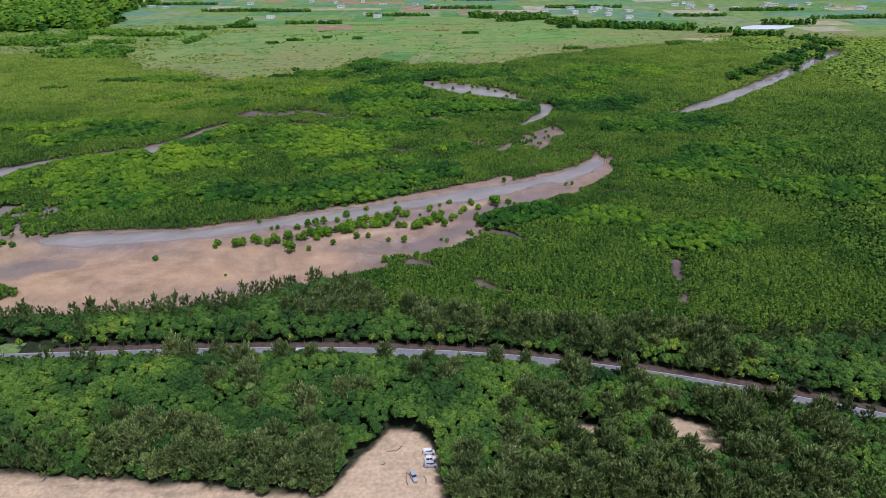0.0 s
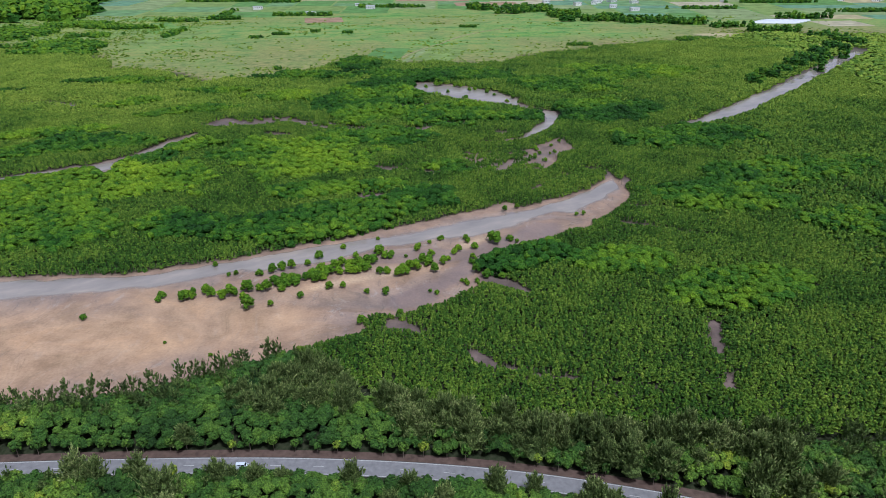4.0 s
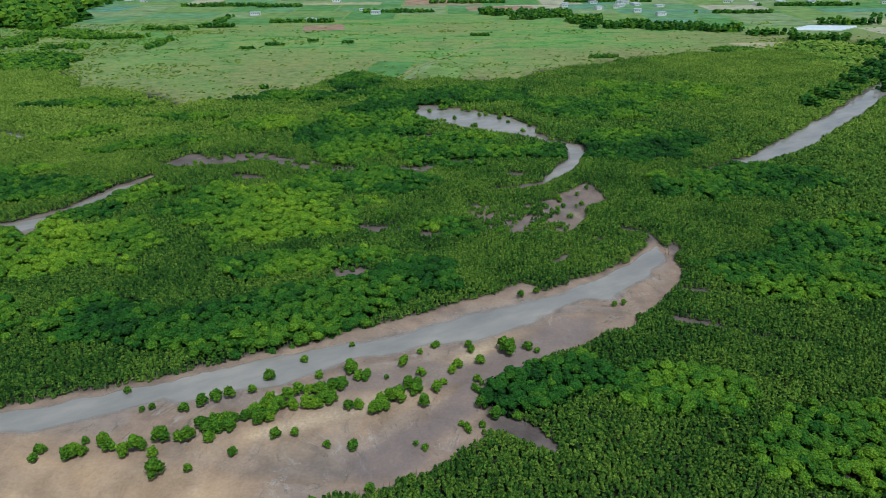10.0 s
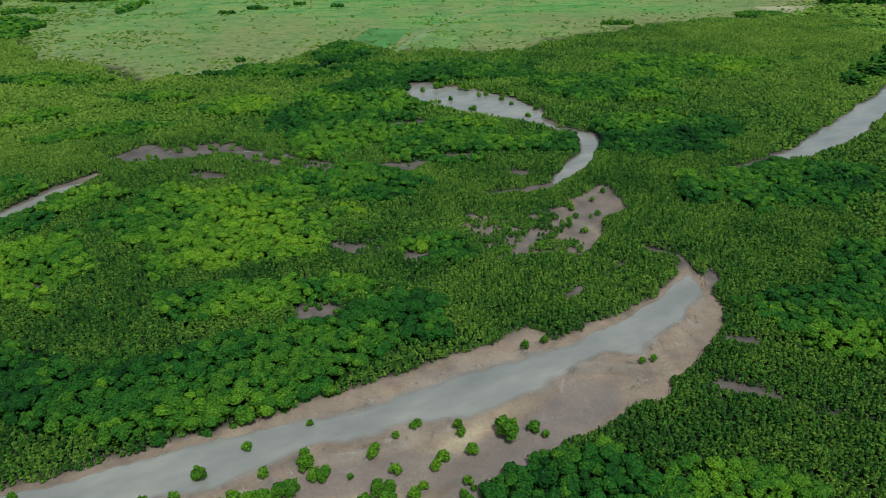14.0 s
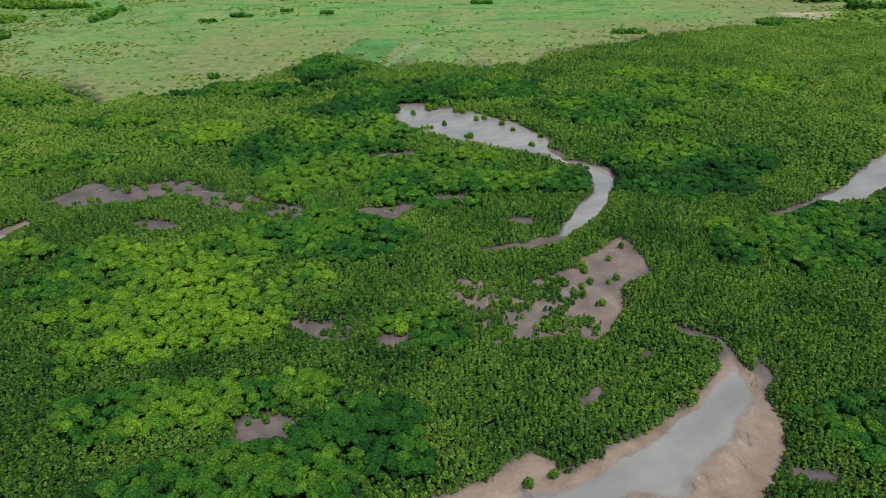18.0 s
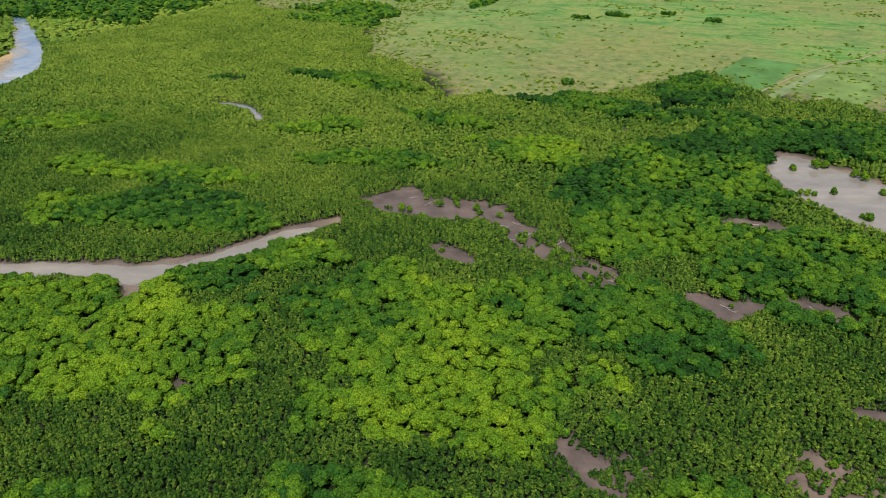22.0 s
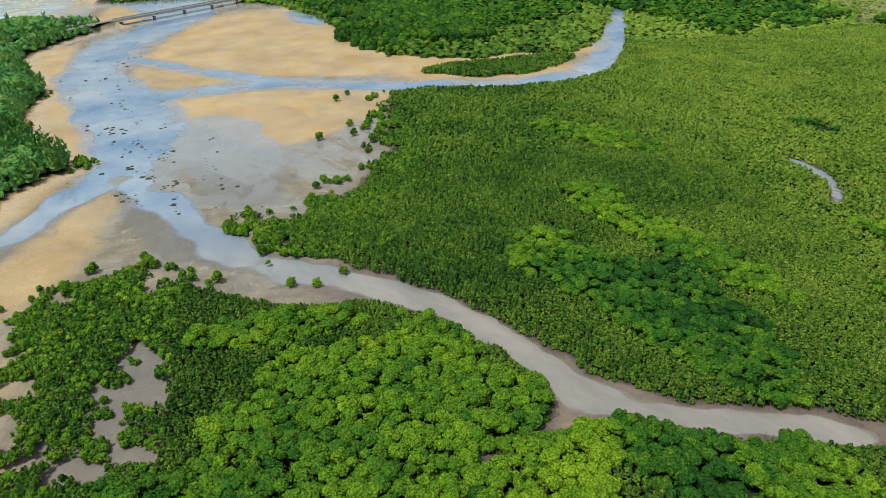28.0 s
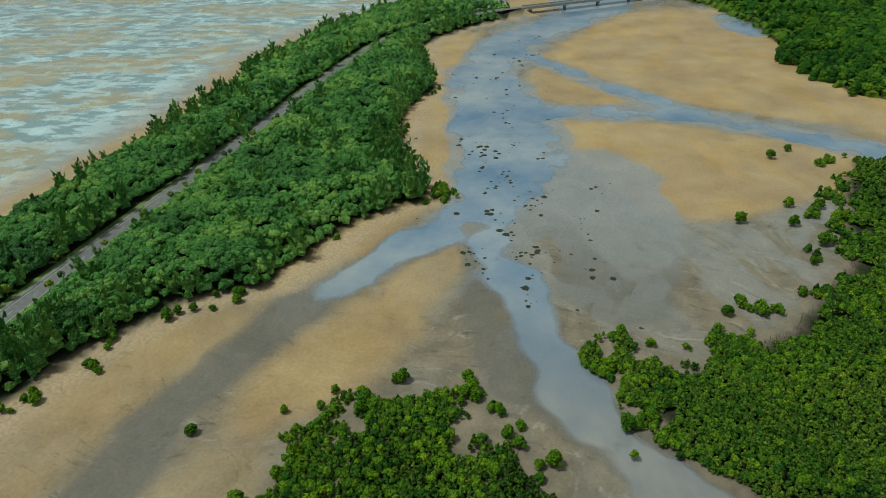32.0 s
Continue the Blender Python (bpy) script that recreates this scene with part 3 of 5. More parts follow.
def raw_mesh(name, verts, faces, smooth=False):
    """A mesh from arrays: verts (n, 3), faces (m, 3) or (m, 4)."""
    me = bpy.data.meshes.new(name)
    verts, faces = np.asarray(verts, np.float32), np.asarray(faces, np.int32)
    k = faces.shape[1]
    me.vertices.add(len(verts))
    me.vertices.foreach_set("co", verts.ravel())
    me.loops.add(faces.size)
    me.loops.foreach_set("vertex_index", faces.ravel())
    me.polygons.add(len(faces))
    me.polygons.foreach_set("loop_start", np.arange(0, faces.size, k, dtype=np.int32))
    me.polygons.foreach_set("use_smooth", np.full(len(faces), smooth))
    me.update(calc_edges=True)
    return me


gm, px, py = grid_mesh("ground", np.union1d(axis_of(-4600, -680, 260, 4600, 3.0), np.arange(-51.25, 96, 1.5)), np.union1d(axis_of(-1500, 120, 700, 4700, 3.0), np.arange(139.25, 188, 1.5)), ground_height)
od, sp = sample(open_d, px, py, 50.0), spit_land(px, py)
meadow = step(py - along(MEADOW_EDGE, px) + (cloudy(px, py, 36, 61) - 0.5) * 46, -6, 6)
# Where the shade-dark forest floor lies, off the meadow, lot and beach.
floor_shade = np.maximum(step(od, 0, 4), step(sp, 8, 16)) * (1 - meadow)
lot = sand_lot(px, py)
floor_shade = np.where((px < -205) & (py < 385) & (sp < 0), floor_shade * step(od, 8, 18), floor_shade)
floor_shade = floor_shade * step(lot, -0.5, 1.0) * step(py - along(BEACH, px) + (cloudy(px, py, 6, 173) - 0.5) * 4, 2, 5)
sea_sand = step(along(BEACH, px) - py, -30, 10) * 0.75
colour = np.zeros((len(px), 4), np.float32)
colour[:, 0] = np.clip(np.maximum(sample(sandy, px, py, 0.0), sea_sand), 0, 1)
pale = np.maximum(np.maximum(step(-lot, -1.0, 0.5), 0.55 * step(along(BEACH, px) - py, 0, 30)), step(py - along(BEACH, px), -14, -2) * step(along(BEACH, px) - py, -12, -3))
pale = np.maximum(pale, 0.7 * step(-stroke(px, py, [(-50, 336, 1.5), (-15, 351, 2), (10, 371, 2), (26, 388, 1)]), -3, 1))
pale = np.maximum(pale, 0.8 * step(-stroke(px, py, [(58, 530, 0.5), (68, 526, 1.5), (78, 518, 2), (81, 510, 1)]), -2, 1))
pale = np.maximum(pale, 0.85 * step(sp, -15, -6) * step(-sp, -4, 0) * step(-px, 240, 280) * (py > along(BEACH, px) + 20))
flats = np.maximum(step(-od, 1, 8) * (1 - 0.75 * np.clip(sample(sandy, px, py, 0.0) * 1.4, 0, 1)), step(along(BEACH, px) - py, 8, 30))
dark_mud = 0.75 * step(-stroke(px, py, [(x, y, 12) for x, y, _ in CHANNELS[3][6:]]), -6, 4)
gm.attributes.new("peat", "FLOAT", "POINT").data.foreach_set("value", np.maximum(dark_mud, step(region(px, py, ESTUARY), 1, 5) * (1 - step(sp, -2, 2)) * (py > along(BEACH, px)) * (1 - 0.4 * step(-region(px, py, CLEARING), -3, 1)) * (1 - 0.6 * step(-region(px, py, POOL), -4, 1)) * (1 - ((px < -205) & (py < 386)) * step(-od, -26, -12))).astype(np.float32))
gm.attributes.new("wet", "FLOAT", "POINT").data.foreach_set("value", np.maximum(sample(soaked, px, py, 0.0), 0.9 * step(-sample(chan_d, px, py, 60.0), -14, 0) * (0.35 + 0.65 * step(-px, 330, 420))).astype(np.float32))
edge_off = np.maximum(py - along(MEADOW_EDGE, px), 0)
gm.attributes.new("reed", "FLOAT", "POINT").data.foreach_set("value", np.clip(1.0 * np.exp(-edge_off / 120) + 1.5 * (cloudy(px, py * 1.5, 90, 63) - 0.5), 0, 1).astype(np.float32))
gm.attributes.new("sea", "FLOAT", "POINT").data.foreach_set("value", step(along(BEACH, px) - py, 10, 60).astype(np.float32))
colour[:, 1], colour[:, 2], colour[:, 3] = floor_shade, meadow, flats
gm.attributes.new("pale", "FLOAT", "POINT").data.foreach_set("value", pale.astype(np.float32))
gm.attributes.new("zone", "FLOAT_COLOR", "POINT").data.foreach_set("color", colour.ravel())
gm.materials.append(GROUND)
tagged(new("ground", gm), "tidal mud, sand flats and marsh soil reaching to the horizon", "ground", kind="structure")
gm.polygons.foreach_set("use_smooth", np.full(len(gm.polygons), True))

# Water stands wherever the ground dips below its level, clearer towards its edge.
gz = np.empty(len(gm.vertices) * 3, np.float32)
gm.vertices.foreach_get("co", gz)
gz = gz.reshape(-1, 3)
quads = np.empty(len(gm.polygons) * 4, np.int32)
gm.polygons.foreach_get("vertices", quads)
quads = quads.reshape(-1, 4)
quads = quads[gz[quads, 2].min(1) < -0.13]
used, quads = np.unique(quads, return_inverse=True)
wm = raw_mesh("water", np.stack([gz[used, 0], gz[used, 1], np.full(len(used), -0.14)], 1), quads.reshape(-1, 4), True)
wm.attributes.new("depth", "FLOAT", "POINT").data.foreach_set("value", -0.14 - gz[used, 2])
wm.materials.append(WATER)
water = tagged(new("water", wm), "shallow silty tidal water reflecting the overcast sky", "water", kind="structure")
water.visible_shadow = False


# ---- foliage ----
def rosettes(rng, count, radius, tall, petals, spread=115, leaf=0.62):
    """A crown of bent leaf rosettes on a dome of that radius and height: verts and triangles."""
    verts, tris = [], []
    for k in range(count):
        f = (k + 0.5) / count
        polar = radians(spread) * f ** 0.75
        turn = k * 2.4 + rng.rand() * 0.9
        out = np.array([math.sin(polar) * math.cos(turn), math.sin(polar) * math.sin(turn), math.cos(polar)])
        centre = out * (radius, radius, tall) * (0.78 + 0.3 * rng.rand())
        out = out + rng.normal(0, 0.28, 3)
        out /= np.linalg.norm(out)
        side = np.cross(out, (0.3, 0.2, 0.9))
        side /= np.linalg.norm(side)
        up = np.cross(out, side)
        first, r, a0 = len(verts), radius * leaf, rng.rand() * 6.3
        verts.append(centre + out * r * 0.3)
        for p in range(petals):
            a = a0 + p * 2 * math.pi / petals
            s = r * (0.65 + 0.6 * rng.rand())
            verts.append(centre + (side * math.cos(a) + up * math.sin(a)) * s - out * r * 0.35 * rng.rand())
        tris += [(first, first + 1 + p, first + 1 + (p + 1) % petals) for p in range(petals)]
    return np.array(verts), np.array(tris)


def clump(rng, ring, leaves, petals, radius, tall):
    """An uneven leafy head: a bumpy dome with a few leaf sprays breaking its outline."""
    verts, tris = [np.array([rng.normal(0, 0.12), rng.normal(0, 0.12), tall * rng.uniform(0.9, 1.15)]) * (radius, radius, 1)], []
    for level, polar in enumerate((50, 102)):
        a0 = rng.rand() * 6.3
        for i in range(ring):
            a = a0 + (i + 0.5 * level) * 2 * math.pi / ring
            s = rng.uniform(0.62, 1.36)
            verts.append(np.array([math.sin(radians(polar)) * math.cos(a) * s * radius, math.sin(radians(polar)) * math.sin(a) * s * radius, math.cos(radians(polar)) * tall * rng.uniform(0.6, 1.4)]))
    for i in range(ring):
        n = (i + 1) % ring
        tris += [(0, 1 + i, 1 + n), (1 + i, 1 + ring + i, 1 + n), (1 + n, 1 + ring + i, 1 + ring + n)]
    if not leaves:
        return np.array(verts), np.array(tris)
    v, f = rosettes(rng, leaves, radius * 1.02, tall, petals, 88, 0.4)
    return np.concatenate([np.array(verts), v]), np.concatenate([np.array(tris), f + len(verts)])


def billow(rng, ring, tall):
    """A rounded leafy head of three rings, lobed like a cauliflower: verts and triangles."""
    verts, tris = [np.array([rng.normal(0, 0.08), rng.normal(0, 0.08), tall * rng.uniform(0.95, 1.1)])], []
    lobes, turn = rng.randint(3, 5), rng.rand() * 6.3
    for level, polar in enumerate((34, 68, 108)):
        a0 = rng.rand() * 6.3
        for i in range(ring):
            a = a0 + (i + 0.5 * level) * 2 * math.pi / ring
            s = (1 + 0.2 * math.cos(lobes * a + turn)) * rng.uniform(0.72, 1.26)
            verts.append(np.array([math.sin(radians(polar)) * math.cos(a) * s, math.sin(radians(polar)) * math.sin(a) * s, math.cos(radians(polar)) * tall * s]))
    for i in range(ring):
        n = (i + 1) % ring
        tris.append((0, 1 + i, 1 + n))
        for k in (0, 1):
            p, q = 1 + ring * k, 1 + ring * (k + 1)
            tris += [(p + i, q + i, p + n), (p + n, q + i, q + n)]
    return np.array(verts), np.array(tris)


def crown_head(rng, ring, polars, lumps, sprays, leaf):
    """A tree crown one metre in radius, heaped up of lumps and broken by leaf sprays: verts and triangles."""
    knots = rng.normal(0, 1, (lumps, 3)) + (0, 0, 0.7)
    knots /= np.linalg.norm(knots, axis=1)[:, None]
    reach = rng.uniform(0.3, 0.55, lumps)

    def at(polar, a):
        way = np.array([math.sin(polar) * math.cos(a), math.sin(polar) * math.sin(a), math.cos(polar)])
        lump = np.clip(1 - (np.arccos(np.clip(knots @ way, -1, 1)) / reach) ** 2, 0, 1).max()
        return way * (0.8 + 0.3 * math.sqrt(lump) + rng.uniform(-0.07, 0.07))

    verts, tris = [at(0.0, 0.0)], []
    for level, polar in enumerate(polars):
        verts += [at(radians(polar), (i + 0.5 * level + rng.uniform(-0.2, 0.2)) * 2 * math.pi / ring) for i in range(ring)]
    for i in range(ring):
        n = (i + 1) % ring
        tris.append((0, 1 + i, 1 + n))
        for k in range(len(polars) - 1):
            p, q = 1 + ring * k, 1 + ring * (k + 1)
            tris += [(p + i, q + i, p + n), (p + n, q + i, q + n)]
    verts = np.array(verts) * (rng.uniform(0.85, 1.2), rng.uniform(0.85, 1.2), 1)
    v, f = rosettes(rng, sprays, 1.04, 1.04, 4, 96, leaf)
    return np.concatenate([verts, v]), np.concatenate([np.array(tris), f + len(verts)])


def tuft(rng, ring, tall):
    """An upright young mangrove: a ragged leafy spindle, narrow at the top."""
    lean = rng.normal(0, 0.14, 2)
    verts, tris = [np.array([lean[0] * 1.4, lean[1] * 1.4, tall * rng.uniform(0.9, 1.1)])], []
    for level, (wide, up) in enumerate(((0.74, 0.68), (1.0, 0.1))):
        a0 = rng.rand() * 6.3
        for i in range(ring):
            a = a0 + (i + 0.5 * level) * 2 * math.pi / ring
            s = wide * rng.uniform(0.65, 1.35)
            verts.append(np.array([math.cos(a) * s + lean[0] * up, math.sin(a) * s + lean[1] * up, tall * (up + rng.uniform(-0.14, 0.14))]))
    for i in range(ring):
        n = (i + 1) % ring
        tris += [(0, 1 + i, 1 + n), (1 + i, 1 + ring + i, 1 + n), (1 + n, 1 + ring + i, 1 + ring + n)]
    return np.array(verts), np.array(tris)


def scatter(name, models, x, y, z, size, tall, tint, material, label, category, rng, smooth=False):
    """Many plants in one mesh: each a turned and scaled copy of one of the models."""
    verts, faces, tints, first = [], [], [], 0
    pick = rng.randint(0, len(models), len(x))
    for k, (mv, mf) in enumerate(models):
        w = np.nonzero(pick == k)[0]
        if not len(w):
            continue
        a = rng.rand(len(w)) * 2 * math.pi
        c, s = np.cos(a)[:, None], np.sin(a)[:, None]
        vx = (mv[:, 0] * c - mv[:, 1] * s) * size[w, None] + x[w, None]
        vy = (mv[:, 0] * s + mv[:, 1] * c) * size[w, None] + y[w, None]
        vz = mv[:, 2] * tall[w, None] + z[w, None]
        verts.append(np.stack([vx, vy, vz], -1).reshape(-1, 3))
        faces.append((mf[None] + (first + np.arange(len(w)) * len(mv))[:, None, None]).reshape(-1, 3))
        tints.append(np.repeat(tint[w], len(mv)))
        first += len(w) * len(mv)
    if not verts:
        return None
    me = raw_mesh(name, np.concatenate(verts), np.concatenate(faces), smooth)
    me.attributes.new("tint", "FLOAT", "POINT").data.foreach_set("value", np.concatenate(tints).astype(np.float32))
    me.materials.append(material)
    return tagged(new(name, me), label, category, kind="stuff")


def jittered(x0, x1, y0, y1, gap, rng):
    a, c = np.meshgrid(np.arange(x0, x1, gap), np.arange(y0, y1, gap), indexing="ij")
    c = c + (np.arange(a.shape[0]) % 2)[:, None] * gap / 2
    return (a + rng.uniform(-0.42, 0.42, a.shape) * gap).ravel(), (c + rng.uniform(-0.42, 0.42, a.shape) * gap).ravel()


rng = np.random.RandomState(5)
SMALL = [tuft(rng, 4, 2.2) for _ in range(12)]
HEADS = [crown_head(rng, 8, (26, 52, 80, 106), 11, 24, 0.26) for _ in range(12)]
MID_HEADS = [crown_head(rng, 7, (30, 62, 100), 8, 9, 0.36) for _ in range(10)]
FAR_HEADS = [crown_head(rng, 7, (30, 62, 100), 8, 8, 0.38) for _ in range(10)]
PUFF = [billow(rng, 5, 0.95) for _ in range(10)]
ROUGH = [clump(rng, 5, 0, 3, 1.0, 1.0) for _ in range(8)]

# Stands of tall mangroves with billowing crowns among the low ones: x, y, reach across and along, turn, tint.
CREEK_STANDS = [
    (-180, 470, 64, 36, 0, 0.68), (-88, 520, 60, 46, 0, 0.56), (-258, 541, 62, 27, 24, 0.43), (-292, 570, 66, 12, 18, 0.7), (-335, 556, 22, 13, 0, 0.7), (-188, 514, 18, 20, 0, 0.34), (-258, 672, 26, 14, 30, 0.55), (-200, 640, 36, 14, 20, 0.42), (-200, 715, 36, 8, 0, 0.5), (-85, 850, 26, 50, 20, 0.28), (-75, 400, 65, 22, 12, 0.27), (-392, 723, 15, 8, 30, 0.1), (-170, 540, 30, 14, 20, 0.66),
]
RIVER_STANDS = [
    (-50, 700, 55, 80, 0, 0.28), (0, 785, 95, 36, 0, 0.27), (-55, 640, 32, 42, 0, 0.3), (-60, 452, 45, 13, 10, 0.45),
    (10, 492, 20, 14, 0, 0.45), (-222, 443, 40, 46, 0, 0.64), (-270, 425, 10, 32, 0, 0.42), (-130, 400, 38, 26, 0, 0.37),
    (-35, 420, 55, 24, 25, 0.33), (45, 360, 24, 13, 25, 0.34), (90, 355, 26, 15, 0, 0.38), (-180, 395, 40, 26, 0, 0.44), (140, 640, 50, 40, 0, 0.3),
]
INLAND_STANDS = [
    (-35, 562, 45, 26, 0, 0.2), (-72, 548, 30, 16, 0, 0.34), (10, 610, 34, 30, 0, 0.24), (-130, 690, 40, 25, 0, 0.6), (-150, 785, 60, 16, 0, 0.25), (-418, 594, 42, 14, 40, 0.66), (190, 560, 60, 30, 10, 0.3), (160, 440, 50, 22, -10, 0.38), (220, 480, 60, 26, 15, 0.34), (130, 330, 36, 18, 10, 0.45), (120, 740, 60, 40, 0, 0.42), (200, 800, 70, 40, 0, 0.5), (240, 400, 50, 20, 0, 0.36), (60, 620, 30, 16, 0, 0.4), (20, 640, 40, 30, 0, 0.36), (-300, 760, 60, 16, 0, 0.56),
]
STANDS = CREEK_STANDS + RIVER_STANDS + INLAND_STANDS


def stand_at(px, py):
    """1 inside a tall stand, 0 outside, and the stand's tint."""
    best, tone = np.full(px.shape, -1.0), np.full(px.shape, 0.5)
    rough = (cloudy(px, py, 26, 71) - 0.5) * 1.1
    for x, y, a, c, turn, tint in STANDS:
        ca, sa = math.cos(radians(turn)), math.sin(radians(turn))
        u, v = ((px - x) * ca + (py - y) * sa) / a, (-(px - x) * sa + (py - y) * ca) / c
        s = 1 - np.hypot(u, v) + rough
        tone = np.where(s > best, tint, tone)
        best = np.maximum(best, s)
    return step(best, -0.02, 0.2), tone


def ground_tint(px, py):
    """The usual tint of the low mangroves: olive up the marsh, deeper green by the river; paler far off, with distance
    haze put into it.
    """
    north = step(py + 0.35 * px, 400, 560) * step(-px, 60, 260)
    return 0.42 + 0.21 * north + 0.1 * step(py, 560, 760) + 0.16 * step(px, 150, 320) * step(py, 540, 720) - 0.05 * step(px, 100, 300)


def wooded(px, py, od):
    """Where mangroves grow: on the marsh between the spit and the meadow, and in clumps on some of the bare mud."""
    clumps = 0.7 * lattice(px, py, 4.5, 193) + 0.3 * rng.rand(len(px)) > 0.48
    ok = (od > 0.8) | ((od > -20) & clumps & (np.hypot(px - 40, (py - 506) * 1.1) < 34))
    ok |= (od > -10) & (lattice(px, py, 6, 191) > 0.6) & (np.hypot(px + 74, (py - 594) * 1.2) < 27)
    ok |= (od > -7) & (lattice(px, py, 4.4, 197) > 0.66) & (region(px, py, BARE_MUD) < 2)
    ok |= (od > -6) & (lattice(px, py, 4, 195) > 0.5) & (np.hypot(px + 24, py - 495) < 18)
    ok_land = (spit_land(px, py) < 0) & (py < along(MEADOW_EDGE, px) + (cloudy(px, py, 36, 61) - 0.5) * 46) & (py > along(BEACH, px) + 20)
    # The seaward edges break up into clumps and single bushes, some of them out on the flats.
    fray = seaward(px, py)
    ragged = 0.5 * lattice(px, py, 11, 181) + 0.5 * lattice(px, py, 4.6, 183) + 0.1 * (rng.rand(len(px)) - 0.5)
    frayed = ragged > 0.5 + 0.17 * step(-od, -1, 12) - 0.42 * step(od, -2, 20)
    return np.where(fray & (od > -13), ok_land & frayed, ok & ok_land)


def seaward(px, py):
    """The outer reaches of the marsh, where it meets the lagoon."""
    return ((px < -205) & (py > 318) & (py < 385)) | ((px < -318) & (py > 385) & (py < 500) & (px > -560))


def thicket(x0, x1, y0, y1, gap, models, label, keep, stands=True):
    """Low mangroves, upright and close together; without stands of their own where stands is set."""
    px, py = jittered(x0, x1, y0, y1, gap, rng)
    od = sample(open_d, px, py, 60.0)
    tall, tone = stand_at(px, py)
    ok = wooded(px, py, od) & keep(px, py) & (rng.rand(len(px)) > 0.04)
    if stands:
        ok &= tall < 0.5
    px, py, od, tall, tone = px[ok], py[ok], od[ok], tall[ok], tone[ok]
    z = 1.6 + 1.2 * cloudy(px, py, 60, 91) + 1.3 * lattice(px, py, 10, 97) + rng.rand(len(px)) * 0.9 + 1.6 * tall
    z *= 0.55 + 0.45 * step(od, 0, 5)
    size = gap * (0.5 + 0.28 * rng.rand(len(px)))
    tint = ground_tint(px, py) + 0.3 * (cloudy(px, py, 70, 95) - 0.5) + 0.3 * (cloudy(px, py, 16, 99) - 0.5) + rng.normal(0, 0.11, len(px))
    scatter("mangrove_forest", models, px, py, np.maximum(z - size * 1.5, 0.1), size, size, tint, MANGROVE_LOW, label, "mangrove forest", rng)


def stands_of_crowns(x0, x1, y0, y1, gap, models, label, keep):
    """Tall mangroves: rounded crowns side by side, with lower boughs in the clefts between them."""
    for layer in (0, 1):
        px, py = jittered(x0, x1, y0, y1, gap * (1.0, 0.72)[layer], rng)
        od = sample(open_d, px, py, 60.0)
        tall, tone = stand_at(px, py)
        ok = wooded(px, py, od) & keep(px, py) & (tall > 0.4) & (od > 1.2)
        px, py, od, tall, tone = px[ok], py[ok], od[ok], tall[ok], tone[ok]
        old = cloudy(px, py, 22, 105)
        rise = (2.2 + 3.0 * old + 1.9 * rng.rand(len(px)) ** 1.5) * (0.6 + 0.4 * tall) * (0.6 + 0.4 * step(od, 0, 7))
        tint = 0.46 + 0.75 * (tone - 0.46) + 0.7 * (cloudy(px, py, 30, 103) - 0.5) + rng.normal(0, 0.07, len(px))
        if layer == 0:
            size = gap * (0.48 + 0.36 * rng.rand(len(px)))
            scatter("mangrove_forest", models, px, py, rise - size * 0.3, size, size * 0.72, tint, MANGROVE, label, "mangrove forest", rng)
        else:
            size = gap * (0.3 + 0.16 * rng.rand(len(px)))
            scatter("mangrove_forest", PUFF, px, py, np.maximum(rise * 0.55 - size * 0.5, 0.3), size, size * 1.2, tint - 0.04, MANGROVE, label, "mangrove forest", rng, True)


near = lambda px, py: (px > -400) & (px < 200) & (py < 640)
far = lambda px, py: (px < -620) | (px > 420) | (py > 1010)
stands_of_crowns(-400, 200, 230, 640, 3.4, HEADS, "tall billowing green mangrove crowns over tidal mud", near)
stands_of_crowns(-620, 420, 236, 1010, 3.8, FAR_HEADS, "tall green mangrove crowns farther up the marsh", lambda px, py: ~near(px, py))
thicket(-400, 200, 230, 640, 1.3, SMALL, "dense low green mangrove thicket standing in tidal mud", near)
thicket(-620, 420, 236, 1010, 2.15, SMALL, "dense green mangrove thicket farther up the marsh", lambda px, py: ~near(px, py))
px, py = jittered(-560, -200, 320, 500, 2.3, rng)
od = sample(open_d, px, py, 60.0)
ok = seaward(px, py) & wooded(px, py, od) & (od < 34) & (rng.rand(len(px)) < 0.9 - 0.7 * step(od, 12, 34))
px, py, od = px[ok], py[ok], od[ok]
size = rng.uniform(0.8, 1.5, len(px))
rise = 0.8 + 1.5 * step(od, -2, 8) + rng.rand(len(px)) * 0.8
scatter("mangrove_forest", MID_HEADS, px, py, rise, size, size * 0.95, 0.52 + rng.normal(0, 0.13, len(px)), MANGROVE, "rounded olive-green mangrove clumps along the lagoon mud", "mangrove forest", rng)
thicket(-1100, 1100, 236, 1300, 6.0, ROUGH, "distant green mangrove and marsh woodland", far, False)


# Pale stems and prop roots where the thicket ends at open mud.
sx, sy = jittered(-440, 200, 250, 700, 1.3, rng)
so = sample(open_d, sx, sy, 60.0)
ok = (so > 0.2) & (so < 3.0) & (spit_land(sx, sy) < 0) & ~((sx < -205) & (sy < 385))
sx, sy = sx[ok], sy[ok]
stem_v, stem_f = np.array([(0.5, 0, 0), (-0.25, 0.43, 0), (-0.25, -0.43, 0), (0.2, 0.1, 1)]), np.array([(0, 1, 3), (1, 2, 3), (2, 0, 3)])
scatter("mangrove_stems", [(stem_v, stem_f)], sx, sy, np.full(len(sx), 0.0), rng.uniform(0.12, 0.3, len(sx)), rng.uniform(1.8, 3.6, len(sx)), rng.rand(len(sx)), BARK, "thin grey mangrove stems and prop roots along the mud", "stems", rng)


